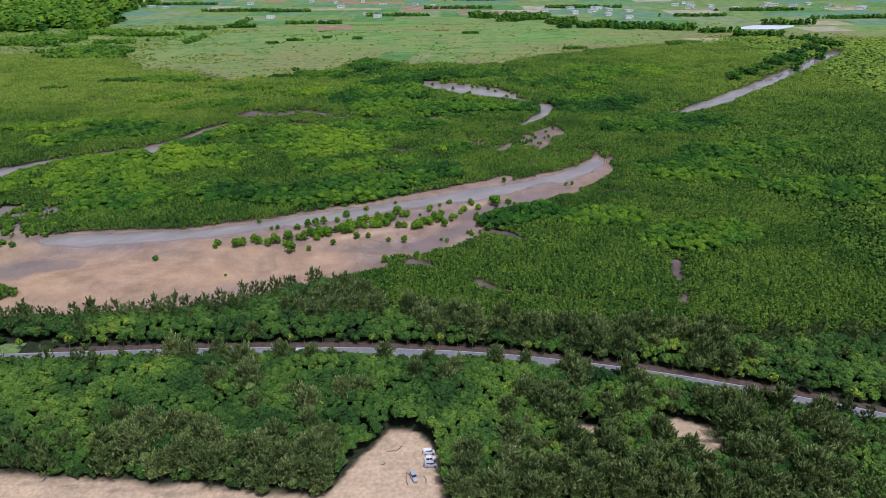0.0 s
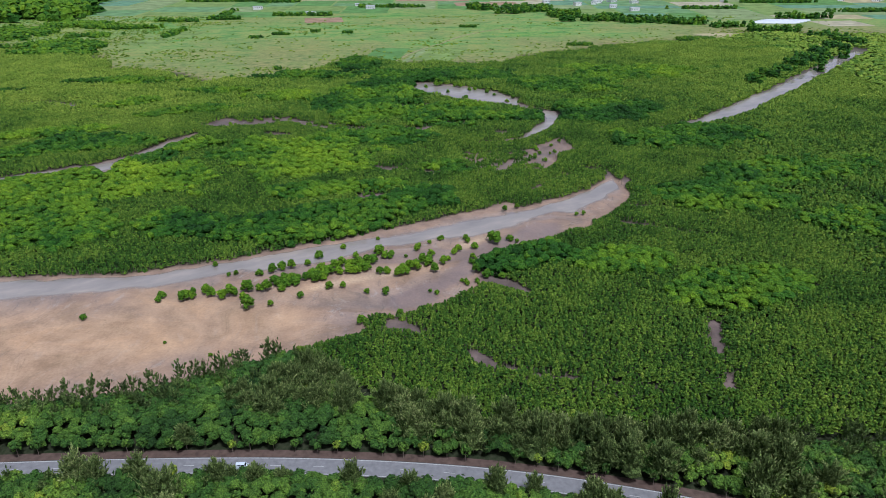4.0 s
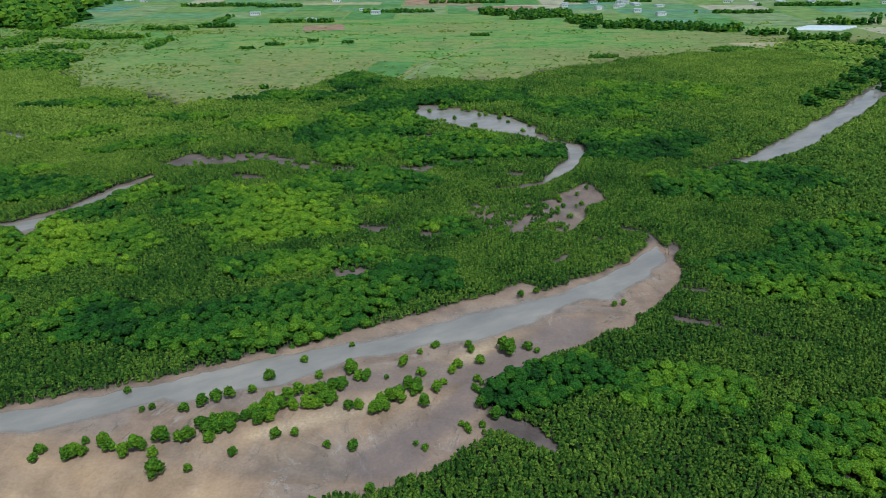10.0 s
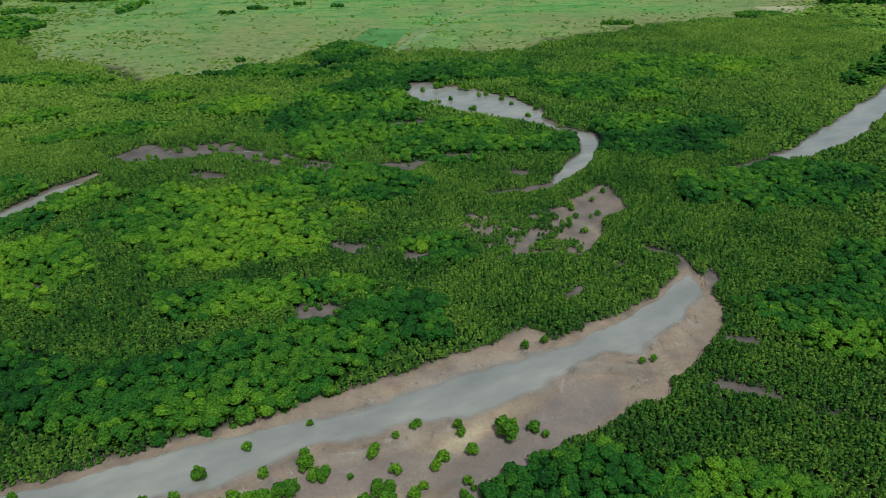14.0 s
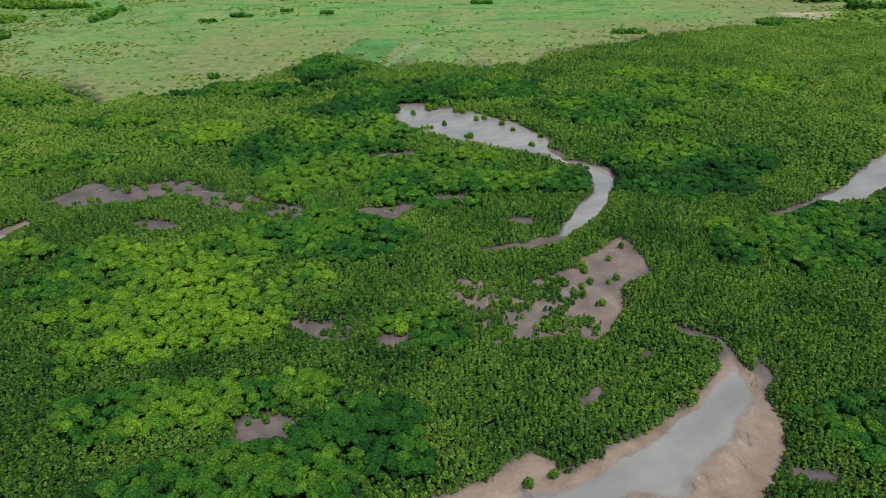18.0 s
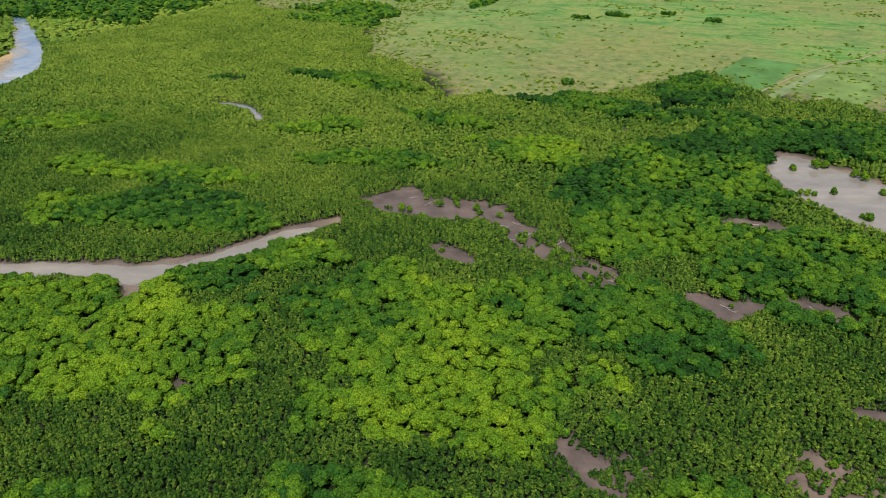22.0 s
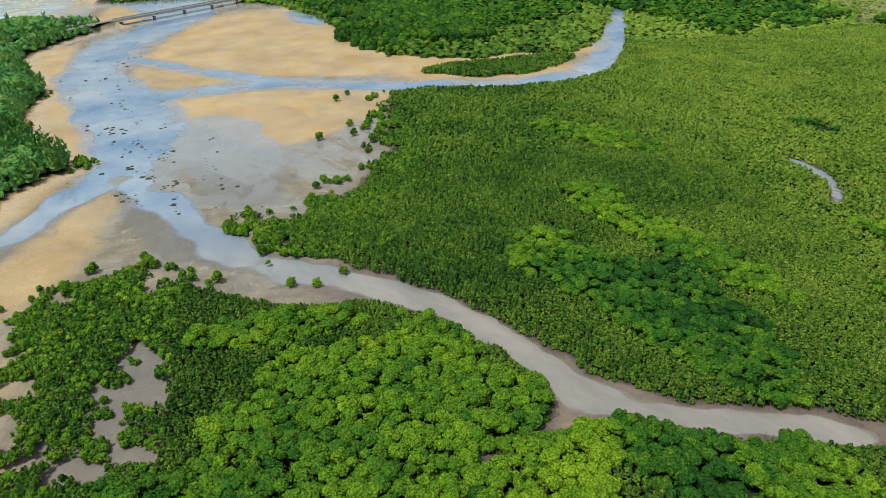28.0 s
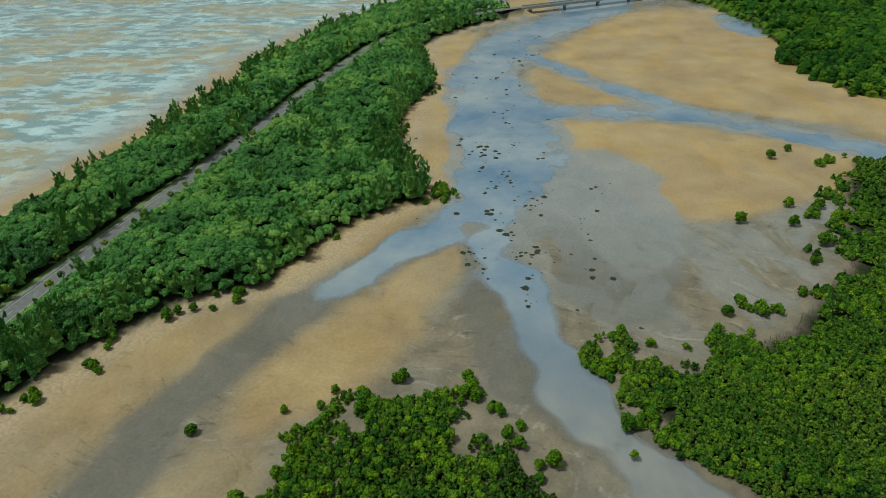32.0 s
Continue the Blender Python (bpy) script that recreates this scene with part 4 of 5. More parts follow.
# ---- helpers for things ----
def part(name, me, material, parent, label=""):
    """One mesh object under a thing or a part."""
    ob = new(name, me)
    if material and not me.materials:
        me.materials.append(material)
    ob.parent = parent
    return tagged(ob, label)


def from_bm(name, bm):
    me = bpy.data.meshes.new(name)
    bm.to_mesh(me)
    bm.free()
    return me


def boxes(name, items, bevel=0.0):
    """A mesh of boxes: (x, y, z centre, width, depth, height)."""
    bm = bmesh.new()
    for x, y, z, w, d, h in items:
        bmesh.ops.create_cube(bm, size=1, matrix=Matrix.Translation((x, y, z)) @ Matrix.Diagonal((w, d, h, 1)))
    if bevel:
        bmesh.ops.bevel(bm, geom=bm.edges[:], offset=bevel, segments=1, affect="EDGES", profile=0.5)
    return from_bm(name, bm)


def loft(name, rings, closed_ends=True, smooth=True):
    """A skin over rings of points."""
    n = len(rings[0])
    verts = [p for ring in rings for p in ring]
    faces = [(k * n + i, k * n + (i + 1) % n, (k + 1) * n + (i + 1) % n, (k + 1) * n + i) for k in range(len(rings) - 1) for i in range(n)]
    if closed_ends:
        faces += [tuple(range(n))[::-1], tuple((len(rings) - 1) * n + i for i in range(n))]
    me = bpy.data.meshes.new(name)
    me.from_pydata(verts, [], faces)
    me.polygons.foreach_set("use_smooth", [smooth] * len(me.polygons))
    return me


def limb(points, radii, sides=6):
    """Rings round a bent, tapering line."""
    rings = []
    for k, p in enumerate(points):
        p = Vector(p)
        way = (Vector(points[min(k + 1, len(points) - 1)]) - Vector(points[max(k - 1, 0)])).normalized()
        u = way.cross(Vector((0.31, 0.9, 0.2))).normalized()
        v = way.cross(u)
        rings.append([tuple(p + (u * math.cos(a) + v * math.sin(a)) * radii[k]) for a in [i * 2 * math.pi / sides for i in range(sides)]])
    return rings


def join_lofts(name, many):
    verts, faces = [], []
    for rings in many:
        n, first = len(rings[0]), len(verts)
        verts += [p for ring in rings for p in ring]
        faces += [(first + k * n + i, first + k * n + (i + 1) % n, first + (k + 1) * n + (i + 1) % n, first + (k + 1) * n + i) for k in range(len(rings) - 1) for i in range(n)]
    me = bpy.data.meshes.new(name)
    me.from_pydata(verts, [], faces)
    me.polygons.foreach_set("use_smooth", [True] * len(me.polygons))
    return me


def foliage_mesh(name, verts, tris, tint, material):
    me = raw_mesh(name, verts, tris)
    me.attributes.new("tint", "FLOAT", "POINT").data.foreach_set("value", np.asarray(tint, np.float32) * np.ones(len(verts), np.float32))
    me.materials.append(material)
    return me


def stand_height(x, y):
    return float(ground_height(np.array([float(x)]), np.array([float(y)]))[0])


# ---- casuarina trees of the spit: feathery plumes on rising limbs ----
def plumes(r, branches, sprays, wide, thin):
    """A casuarina crown one metre high: verts, triangles and a lighter tint towards the tips."""
    verts, tris, tint = [], [], []
    for k in range(branches):
        f = (k + 0.5) / branches
        turn, base_h = k * 2.4 + r.rand(), 0.16 + 0.66 * f
        reach = wide * (1.12 - f) ** 0.6 * (0.6 + 0.55 * r.rand())
        foot = np.array([0.0, 0.0, base_h])
        tip = np.array([math.cos(turn) * reach, math.sin(turn) * reach, base_h + 0.12 + 0.14 * r.rand()])
        for j in range(sprays):
            g = 0.25 + 0.8 * (j + r.rand()) / sprays
            at = foot + (tip - foot) * g + r.normal(0, 0.028, 3)
            way = (tip - foot) / np.linalg.norm(tip - foot) * 0.55 + r.normal(0, 0.32, 3) + (0, 0, 0.75)
            way /= np.linalg.norm(way)
            away = np.array([math.cos(turn), math.sin(turn), 0.7]) + r.normal(0, 0.45, 3)
            side = np.cross(way, away)
            side /= np.linalg.norm(side)
            long, n = 0.10 + 0.07 * r.rand(), len(verts)
            verts += [at - side * thin, at + side * thin, at + way * long + side * thin * 0.4, at + way * long * 0.9 - side * thin * 0.7]
            tris += [(n, n + 1, n + 2), (n, n + 2, n + 3)]
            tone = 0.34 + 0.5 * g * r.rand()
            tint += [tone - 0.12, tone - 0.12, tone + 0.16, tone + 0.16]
    return np.array(verts), np.array(tris), np.array(tint)


def plume_tree(r, lobes):
    """A casuarina seen from afar, one metre high: uneven lobes stacked into a soft plume."""
    verts, tris, n = [], [], 0
    for j in range(lobes):
        f = j / (lobes - 1)
        v, t3 = clump(r, 5, 1, 3, 0.27 * (1.1 - 0.75 * f) * r.uniform(0.75, 1.2), 0.28 * r.uniform(0.8, 1.3))
        a = j * 2.4 + r.rand()
        off = 0.17 * (1 - f)
        verts.append(v + (math.cos(a) * off, math.sin(a) * off, 0.12 + 0.62 * f))
        tris.append(t3 + n)
        n += len(v)
    return np.concatenate(verts), np.concatenate(tris)


rc = np.random.RandomState(17)
PINES = []
for k in range(6):
    v, f, tint = plumes(rc, 44, 20, 0.38 + 0.07 * (k % 3), 0.021)
    soft, body = plume_tree(rc, 7)
    v, f, tint = np.concatenate([v, soft * (0.85, 0.85, 0.72) + (0, 0, 0.2)]), np.concatenate([f, body + len(v)]), np.concatenate([tint, np.full(len(soft), 0.4)])
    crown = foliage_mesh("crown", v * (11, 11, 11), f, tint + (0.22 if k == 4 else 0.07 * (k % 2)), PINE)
    wood = join_lofts("trunk", [limb([(0, 0, -0.4), (0.1, 0, 3), (0, 0.15, 6.5), (0.1, 0.1, 10)], [0.22, 0.17, 0.1, 0.03])] +
                      [limb([(0, 0, 1.5 + i), (math.cos(i * 2.4) * 0.9, math.sin(i * 2.4) * 0.9, 2.4 + i), (math.cos(i * 2.4) * 1.9, math.sin(i * 2.4) * 1.9, 3.3 + i)], [0.08, 0.06, 0.02], 4) for i in range(6)])
    wood.materials.append(BARK)
    PINES.append((crown, wood))

MID_PINES = [plumes(rc, 13, 7, 0.34, 0.035)[:2] for _ in range(6)]
FAR_PINES = []
for _ in range(8):
    v, f = plumes(rc, 10, 5, rc.uniform(0.26, 0.34), 0.05)[:2]
    soft, body = plume_tree(rc, 5)
    FAR_PINES.append((np.concatenate([v, soft * (0.6, 0.6, 0.8) + (0, 0, 0.12)]), np.concatenate([f, body + len(v)])))


def pine_share(px, py):
    """How likely a place on the spit carries a casuarina rather than broad leaves."""
    edge = spit_land(px, py)
    share = 0.13 + 0.8 * step(-edge, -24, -14)
    south = py - along(BEACH, px)
    share = np.maximum(share, 0.72 * step(px, 5, 40) * step(-south, -62, -45))
    share = np.maximum(share, 0.85 * step(-px, -60, 0) * step(py, 238, 246) * (px > -260))
    share = np.maximum(share, 0.45 * step(-verge(px, py), -15, -10) * (py < along(ROAD, px)))
    share = share * np.where(px < -260, 0.16 + 0.84 * step(cloudy(px, py, 42, 107), 0.4, 0.55), 1.0)
    return share + (cloudy(px, py, 25, 101) - 0.5) * np.where(px < -260, 0.2, 0.5)


def verge(px, py):
    """Distance from the road's centre line."""
    return stroke(px, py, [(x, y, 0) for x, y in ROAD])


def clear_of(px, py):
    lot = np.minimum(sand_lot(px, py), np.minimum(sand_lot(px, py + 4), sand_lot(px, py + 7)) + 0.6)
    return (verge(px, py) > np.where(px < -140, np.where(py > along(ROAD, px), 10.5, 7.0) + (cloudy(px, py, 26, 177) - 0.6) * 9, 6.4)) & (lot > 0.4)


px, py = jittered(-140, 190, 140, 300, 5.2, rc)
ok = (spit_land(px, py) > 3) & clear_of(px, py)
px, py = px[ok], py[ok]
ok = rc.rand(len(px)) < pine_share(px, py)
px, py = px[ok], py[ok]
order = np.argsort(np.hypot(px - 10, (py - 185) * 1.2))
more_x, more_y = px[order[300:]], py[order[300:]]
px, py = px[order[:300]], py[order[:300]]
first_pine = {}
for n, (x, y) in enumerate(zip(px, py)):
    k, s = n % 6, 0.66 + 0.45 * rc.rand()
    m = Matrix.Translation((x, y, stand_height(x, y))) @ Matrix.Rotation(rc.rand() * 6.28, 4, "Z")
    if k not in first_pine:
        tree = tagged(new("casuarina_tree"), "feathery grey-green casuarina tree with a slender trunk", "tree", "casuarina trees of the spit")
        part("crown", PINES[k][0], None, tree, "grey-green needle sprays")
        part("trunk", PINES[k][1], None, tree)
        tree.matrix_basis = m @ Matrix.Scale(s, 4)
        first_pine[k] = tree
    else:
        proto = first_pine[k]
        keep = proto.scale.copy()
        proto.scale = (s, s, s * (0.9 + 0.25 * rc.rand()))
        copy_thing(proto, m)
        proto.scale = keep

px, py = jittered(-950, 330, 60, 330, 4.4, rc)
ok = (spit_land(px, py) > 2.5) & clear_of(px, py) & ~((px > -140) & (px < 190))
px, py = px[ok], py[ok]
ok = rc.rand(len(px)) < pine_share(px, py)
px, py = px[ok], py[ok]
px, py = np.concatenate([px, more_x]), np.concatenate([py, more_y])
z = ground_height(px, py)
tall = rc.uniform(6.5, 10.5, len(px)) + 4.5 * (rc.rand(len(px)) < 0.3) * step(-px, 250, 320)
# Casuarinas farther west are tinted paler, haze being put into their colour.
tone = rc.uniform(0.3, 0.6, len(px)) + 0.36 * step(-px, 250, 320)
for sel, models, label in ((px > -260, MID_PINES, "feathery casuarina trees crowding the edge of the spit"), (px <= -260, FAR_PINES, "dark casuarina trees along the seaward edge of the spit")):
    scatter("casuarina_wood", models, px[sel], py[sel], z[sel], tall[sel], tall[sel], tone[sel], HAZED_LEAVES if models is FAR_PINES else PINE, label, "trees", rc)

# Broad-leaved thicket between them.
for x0, x1, gap, models in ((-145, 195, 2.3, MID_HEADS), (-560, -270, 2.7, MID_HEADS), (-950, -560, 3.8, FAR_HEADS), (-270, -145, 3.2, FAR_HEADS), (195, 420, 3.4, ROUGH)):
    px, py = jittered(x0, x1, 40, 340, gap, rc)
    ok = (spit_land(px, py) > 4.5) & clear_of(px, py)
    px, py = px[ok], py[ok]
    hump = 0.6 * lattice(px, py, 7, 111) + 0.4 * lattice(px, py, 4.2, 113)
    edge = step(spit_land(px, py), 3, 14) * (0.35 + 0.65 * step(verge(px, py) - 5 * step(-px, 150, 260), 6, 13))
    z = ground_height(px, py) + 0.5 + edge * (0.6 + (4.0 + 2.5 * step(-px, 240, 300)) * (1 - (1 - hump) ** 2)) + rc.rand(len(px)) * 1.3
    size = gap * rc.uniform(0.5, 0.98, len(px))
    tint = 0.28 + 0.22 * step(-px, 230, 300) + 0.6 * hump * cloudy(px, py, 24, 121) + 0.9 * (cloudy(px, py, 17, 131) - 0.5) + rc.normal(0, 0.07, len(px))
    scatter("coastal_thicket", models, px, py, z, size, size * 0.9, tint + 0.05 * (x1 < -200), HAZED_LEAVES if x1 < -200 else BROAD, "broad-leaved green coastal thicket on the sandy spit", "thicket", rc)

# ---- road along the spit ----
fine_line = []
for (x0, y0), (x1, y1) in zip(ROAD[:-1], ROAD[1:]):
    n = max(2, int(math.hypot(x1 - x0, y1 - y0) / 6))
    fine_line += [(x0 + (x1 - x0) * k / n, y0 + (y1 - y0) * k / n) for k in range(n)]
line = np.array(fine_line)
for _ in range(25):
    line[1:-1] = line[1:-1] * 0.5 + (line[2:] + line[:-2]) * 0.25
head_way = np.gradient(line, axis=0)
head_way /= np.linalg.norm(head_way, axis=1)[:, None]
across = np.stack([-head_way[:, 1], head_way[:, 0]], 1)
road_z = 1.66 + 4.4 * step(-line[:, 0], 780, 868)


def strip(name, low, high, up, material, thick=0.25, keep=None):
    """A ribbon along the road between two offsets to its north, with a real thickness."""
    a, c = line + across * low, line + across * high
    rings = [[(*a[k], road_z[k] + up - thick), (*a[k], road_z[k] + up), (*c[k], road_z[k] + up), (*c[k], road_z[k] + up - thick)] for k in range(len(line)) if keep is None or keep(k)]
    me = loft(name, rings, True, False)
    me.materials.append(material)
    return me


VERGE = plain_material("reddish_verge_soil", (0.10, 0.07, 0.056), 0.95, 0.1, 0.3, 0.5)
CONCRETE = plain_material("pale_concrete", (0.42, 0.41, 0.39), 0.85, 0.2, 0.15, 0.8)
PATH_GREY = plain_material("worn_path", (0.24, 0.235, 0.225), 0.9, 0.2, 0.2, 0.8)
road = tagged(new("road", strip("road", -3.4, 3.4, 0.0, ASPHALT)), "grey asphalt two-lane road along the spit", "road", kind="structure")
for low, high in ((-3.15, -2.95), (2.95, 3.15)):
    part("edge_line", strip("edge_line", low, high, 0.012, PAINT, 0.008), None, road)
dash = []
for k in range(4, len(line) - 1, 2):
    a, c = line[k], line[k] + head_way[k] * 3.2
    o = across[k] * 0.08
    dash.append([(*(a - o), road_z[k] + 0.012), (*(c - o), road_z[k] + 0.012), (*(c + o), road_z[k] + 0.012), (*(a + o), road_z[k] + 0.012)])
me = raw_mesh("centre_line", np.array(dash).reshape(-1, 3), np.arange(len(dash) * 4).reshape(-1, 4))
part("centre_line", me, PAINT, road)
tagged(new("pavement", strip("pavement", -5.2, -3.5, 0.12, PATH_GREY, 0.4, lambda k: -860 < line[k, 0] < -250)), "pale concrete footpath with a kerb beside the road", "pavement", kind="structure")
tagged(new("road_verge", strip("road_verge", 3.5, 6.6, 0.05, VERGE, 0.5, lambda k: line[k, 0] > -150)), "bare reddish soil verge beside the road", "verge", kind="structure")

# Mown grass beside the farther stretch of the road.
GRASS = plain_material("mown_grass", (0.15, 0.225, 0.07), 0.9, 0.1, 0.35, 0.5)
for low, high in ((3.5, 10.5), (-7.6, -5.3)):
    tagged(new("road_verge", strip("road_verge", low, high, 0.03, GRASS, 0.5, lambda k: -800 < line[k, 0] < -152)), "strip of mown green grass beside the road", "verge", kind="structure")

# Young street trees in a row on the verge.
rs = np.random.RandomState(23)
STREET = []
for k in range(4):
    v, f = rosettes(rs, 22, 1.25, 1.1, 5, 150, 0.42)
    STREET.append((foliage_mesh("crown", v + (0, 0, 3.2), f, 0.45 + 0.16 * (k == 1) + 0.42 * (k == 3), BROAD), join_lofts("trunk", [limb([(0, 0, -0.3), (0.05, 0, 1.2), (0, 0.04, 2.8)], [0.1, 0.08, 0.05])])))
    STREET[-1][1].materials.append(BARK)
first_street = {}
for k in range(0, len(line), 1):
    x, y = line[k] + across[k] * (5.6 if rs.rand() < 0.78 else -6.9) + rs.normal(0, 0.4, 2)
    if not -620 < x < 185 or rs.rand() < 0.2:
        continue
    j, s = int(rs.choice(4, p=[0.34, 0.22, 0.18, 0.26])), rs.uniform(0.9, 1.4)
    m = Matrix.Translation((x, y, 1.65)) @ Matrix.Rotation(rs.rand() * 6.28, 4, "Z")
    if j not in first_street:
        tree = tagged(new("street_tree"), "small round-crowned street tree on the road verge", "tree", "street trees along the road")
        part("crown", STREET[j][0], None, tree)
        part("trunk", STREET[j][1], None, tree)
        tree.matrix_basis = m @ Matrix.Scale(s, 4)
        first_street[j] = tree
    else:
        keep = first_street[j].scale.copy()
        first_street[j].scale = (s, s, s)
        copy_thing(first_street[j], m)
        first_street[j].scale = keep

# ---- bridge over the river mouth ----
bridge = tagged(new("road_bridge"), "long pale concrete road bridge over the river mouth", "bridge")
ends = [k for k in range(len(line)) if line[k, 0] < -868]
on_bridge = lambda k: k in ends
part("deck", strip("deck", -5, 5, -0.28, CONCRETE, 1.2, on_bridge), None, bridge)
for low, high in ((-4.9, -4.6), (4.6, 4.9)):
    part("parapet", strip("parapet", low, high, 0.75, CONCRETE, 1.0, on_bridge), None, bridge)
for k in ends[3::6]:
    x, y = line[k]
    part("pier", loft("pier", limb([(x, y, -1.5), (x, y, 2.0), (x, y, 2.9)], [1.6, 1.6, 2.2], 10)), CONCRETE, bridge)

# ---- cars on the sandy lot ----
GLASS_DARK = plain_material("tinted_glass", (0.02, 0.025, 0.03), 0.08, 0.6, 0.1)
RUBBER = plain_material("tyre_rubber", (0.02, 0.02, 0.02), 0.9, 0.1, 0.2)
RIM = plain_material("wheel_rim", (0.45, 0.45, 0.46), 0.35, 0.5, 0.1, 2, 0.8)
LAMP = plain_material("lamp_lens", (0.75, 0.75, 0.7), 0.15, 0.6, 0.05)
TAIL = plain_material("tail_lens", (0.35, 0.02, 0.02), 0.2, 0.6, 0.05)


def car(x, y, turn, long, tall, colour, boxy, label):
    """A small car or van: profile rings along its length, with windows, wheels and lamps set on."""
    paint = plain_material("car_paint", colour, 0.25, 0.6, 0.04, 1)
    ob = tagged(new("parked_car"), label, "car", "cars parked on the sand")
    w, h = 0.75, long / 2
    nose = 0.62 * tall if boxy else 0.5 * tall
    body = []
    for u, top, wide in ((-1, 0.55 if not boxy else 0.8, 0.9), (-0.96, 0.6 if not boxy else 0.92, 0.98), (-0.3, 0.6, 1), (0.55, 0.6, 1), (0.9, 0.5, 0.98), (1, 0.42, 0.88)):
        body.append([(u * h, -w * wide, 0.22), (u * h, -w * wide, top * nose / 0.6 + 0.1), (u * h, -w * wide * 0.9, top * nose / 0.6 + 0.2), (u * h, w * wide * 0.9, top * nose / 0.6 + 0.2), (u * h, w * wide, top * nose / 0.6 + 0.1), (u * h, w * wide, 0.22)])
    part("body", loft("body", body, True, False), paint, ob)
    back, front = (-0.97, 0.62) if boxy else (-0.78, 0.35)
    base = nose + 0.16
    cab = [[(back * h, -w * 0.92, base), (back * h, w * 0.92, base), ((back + 0.06) * h, w * 0.8, tall), ((back + 0.06) * h, -w * 0.8, tall)],
           [(front * h, -w * 0.92, base), (front * h, w * 0.92, base), ((front - 0.2) * h, w * 0.8, tall), ((front - 0.2) * h, -w * 0.8, tall)]]
    part("cabin", loft("cabin", cab, True, False), GLASS_DARK, ob, "dark tinted windows")
    part("roof", boxes("roof", [((back + front - 0.14) / 2 * h, 0, tall + 0.03, (front - back - 0.2) * h, w * 1.66, 0.08)], 0.03), paint, ob)
    for u in (back + 0.05, (back + front) / 2, front - 0.12):
        for s in (-1, 1):
            part("pillar", boxes("pillar", [(u * h, s * w * 0.87, (base + tall) / 2, 0.1, 0.06, tall - base)]), paint, ob)
    for u in (-0.62, 0.64):
        for s in (-1, 1):
            wheel = part("wheel", loft("wheel", [[(u * h + math.cos(a) * 0.31, s * (w + o), 0.31 + math.sin(a) * 0.31) for a in [i * 0.5236 for i in range(12)]] for o in (-0.16, 0.03)]), RUBBER, ob)
            part("rim", loft("rim", [[(u * h + math.cos(a) * 0.18, s * (w + o), 0.31 + math.sin(a) * 0.18) for a in [i * 0.7854 for i in range(8)]] for o in (0.02, 0.045)]), RIM, wheel)
    for s in (-1, 1):
        part("headlight", boxes("headlight", [(h * 0.975, s * w * 0.68, nose * 0.78, 0.1, 0.26, 0.16)], 0.02), LAMP, ob)
        part("tail_light", boxes("tail_light", [(-h * 0.99, s * w * 0.78, nose * 0.95, 0.08, 0.14, 0.3)], 0.02), TAIL, ob)
        part("mirror", boxes("mirror", [(front * h * 0.9, s * (w + 0.1), base + 0.12, 0.1, 0.18, 0.13)], 0.03), paint, ob)
    part("bumper", boxes("bumper", [(h * 1.0, 0, 0.38, 0.12, w * 1.8, 0.2)], 0.04), paint, ob)
    part("bumper", boxes("bumper", [(-h * 1.0, 0, 0.38, 0.12, w * 1.8, 0.2)], 0.04), paint, ob)
    ob.matrix_basis = Matrix.Translation((x, y, 1.67 if y > 200 else stand_height(x, y) + 0.02)) @ Matrix.Rotation(radians(turn), 4, "Z")
    return ob


car(-2.8, 167.6, 5, 3.5, 1.6, (0.75, 0.75, 0.75), True, "small white box-shaped car parked beside casuarinas")
car(-2.3, 164.4, 8, 3.6, 1.55, (0.72, 0.73, 0.73), False, "white compact car parked between two others on sand")
car(-2.2, 162.0, 2, 3.7, 1.75, (0.42, 0.43, 0.47), True, "grey box van parked on the sandy lot")
# The one on the road, where it stands for most of its time in view.
car(-52, 223.2, 2, 3.6, 1.75, (0.55, 0.62, 0.66), True, "pale blue box van on the asphalt coast road")
car(-7.0, 157.2, -68, 4.0, 1.5, (0.36, 0.38, 0.40), False, "silver hatchback parked alone on the sand among driftwood")

# Driftwood on the lot.
for x, y, turn, long in ((-9.0, 156.5, 95, 4.2), (-8.6, 158.8, 130, 2.5), (-3.8, 157.0, 100, 3.6), (-13.8, 168.8, 10, 3.4), (-11.5, 170.2, 60, 2.4), (-16.0, 163.0, 20, 1.4)):
    r = np.random.RandomState(int(abs(x * 7)))
    pts = [(long * (u - 0.5), r.normal(0, 0.12), 0.12) for u in (0, 0.35, 0.7, 1)]
    twig = [(long * 0.1, 0, 0.14), (long * 0.2, 0.45, 0.3), (long * 0.32, 0.8, 0.25)]
    me = join_lofts("driftwood_log", [limb(pts, [0.16, 0.14, 0.11, 0.05], 7), limb(twig, [0.07, 0.05, 0.02], 5)])
    me.materials.append(BARK)
    ob = tagged(new("driftwood_log", me), "weathered grey driftwood branch lying on sand", "driftwood", "driftwood on the lot")
    ob.matrix_basis = Matrix.Translation((x, y, stand_height(x, y))) @ Matrix.Rotation(radians(turn), 4, "Z")

# ---- single mangrove bushes on the flats ----
rb = np.random.RandomState(31)
BUSHES = []
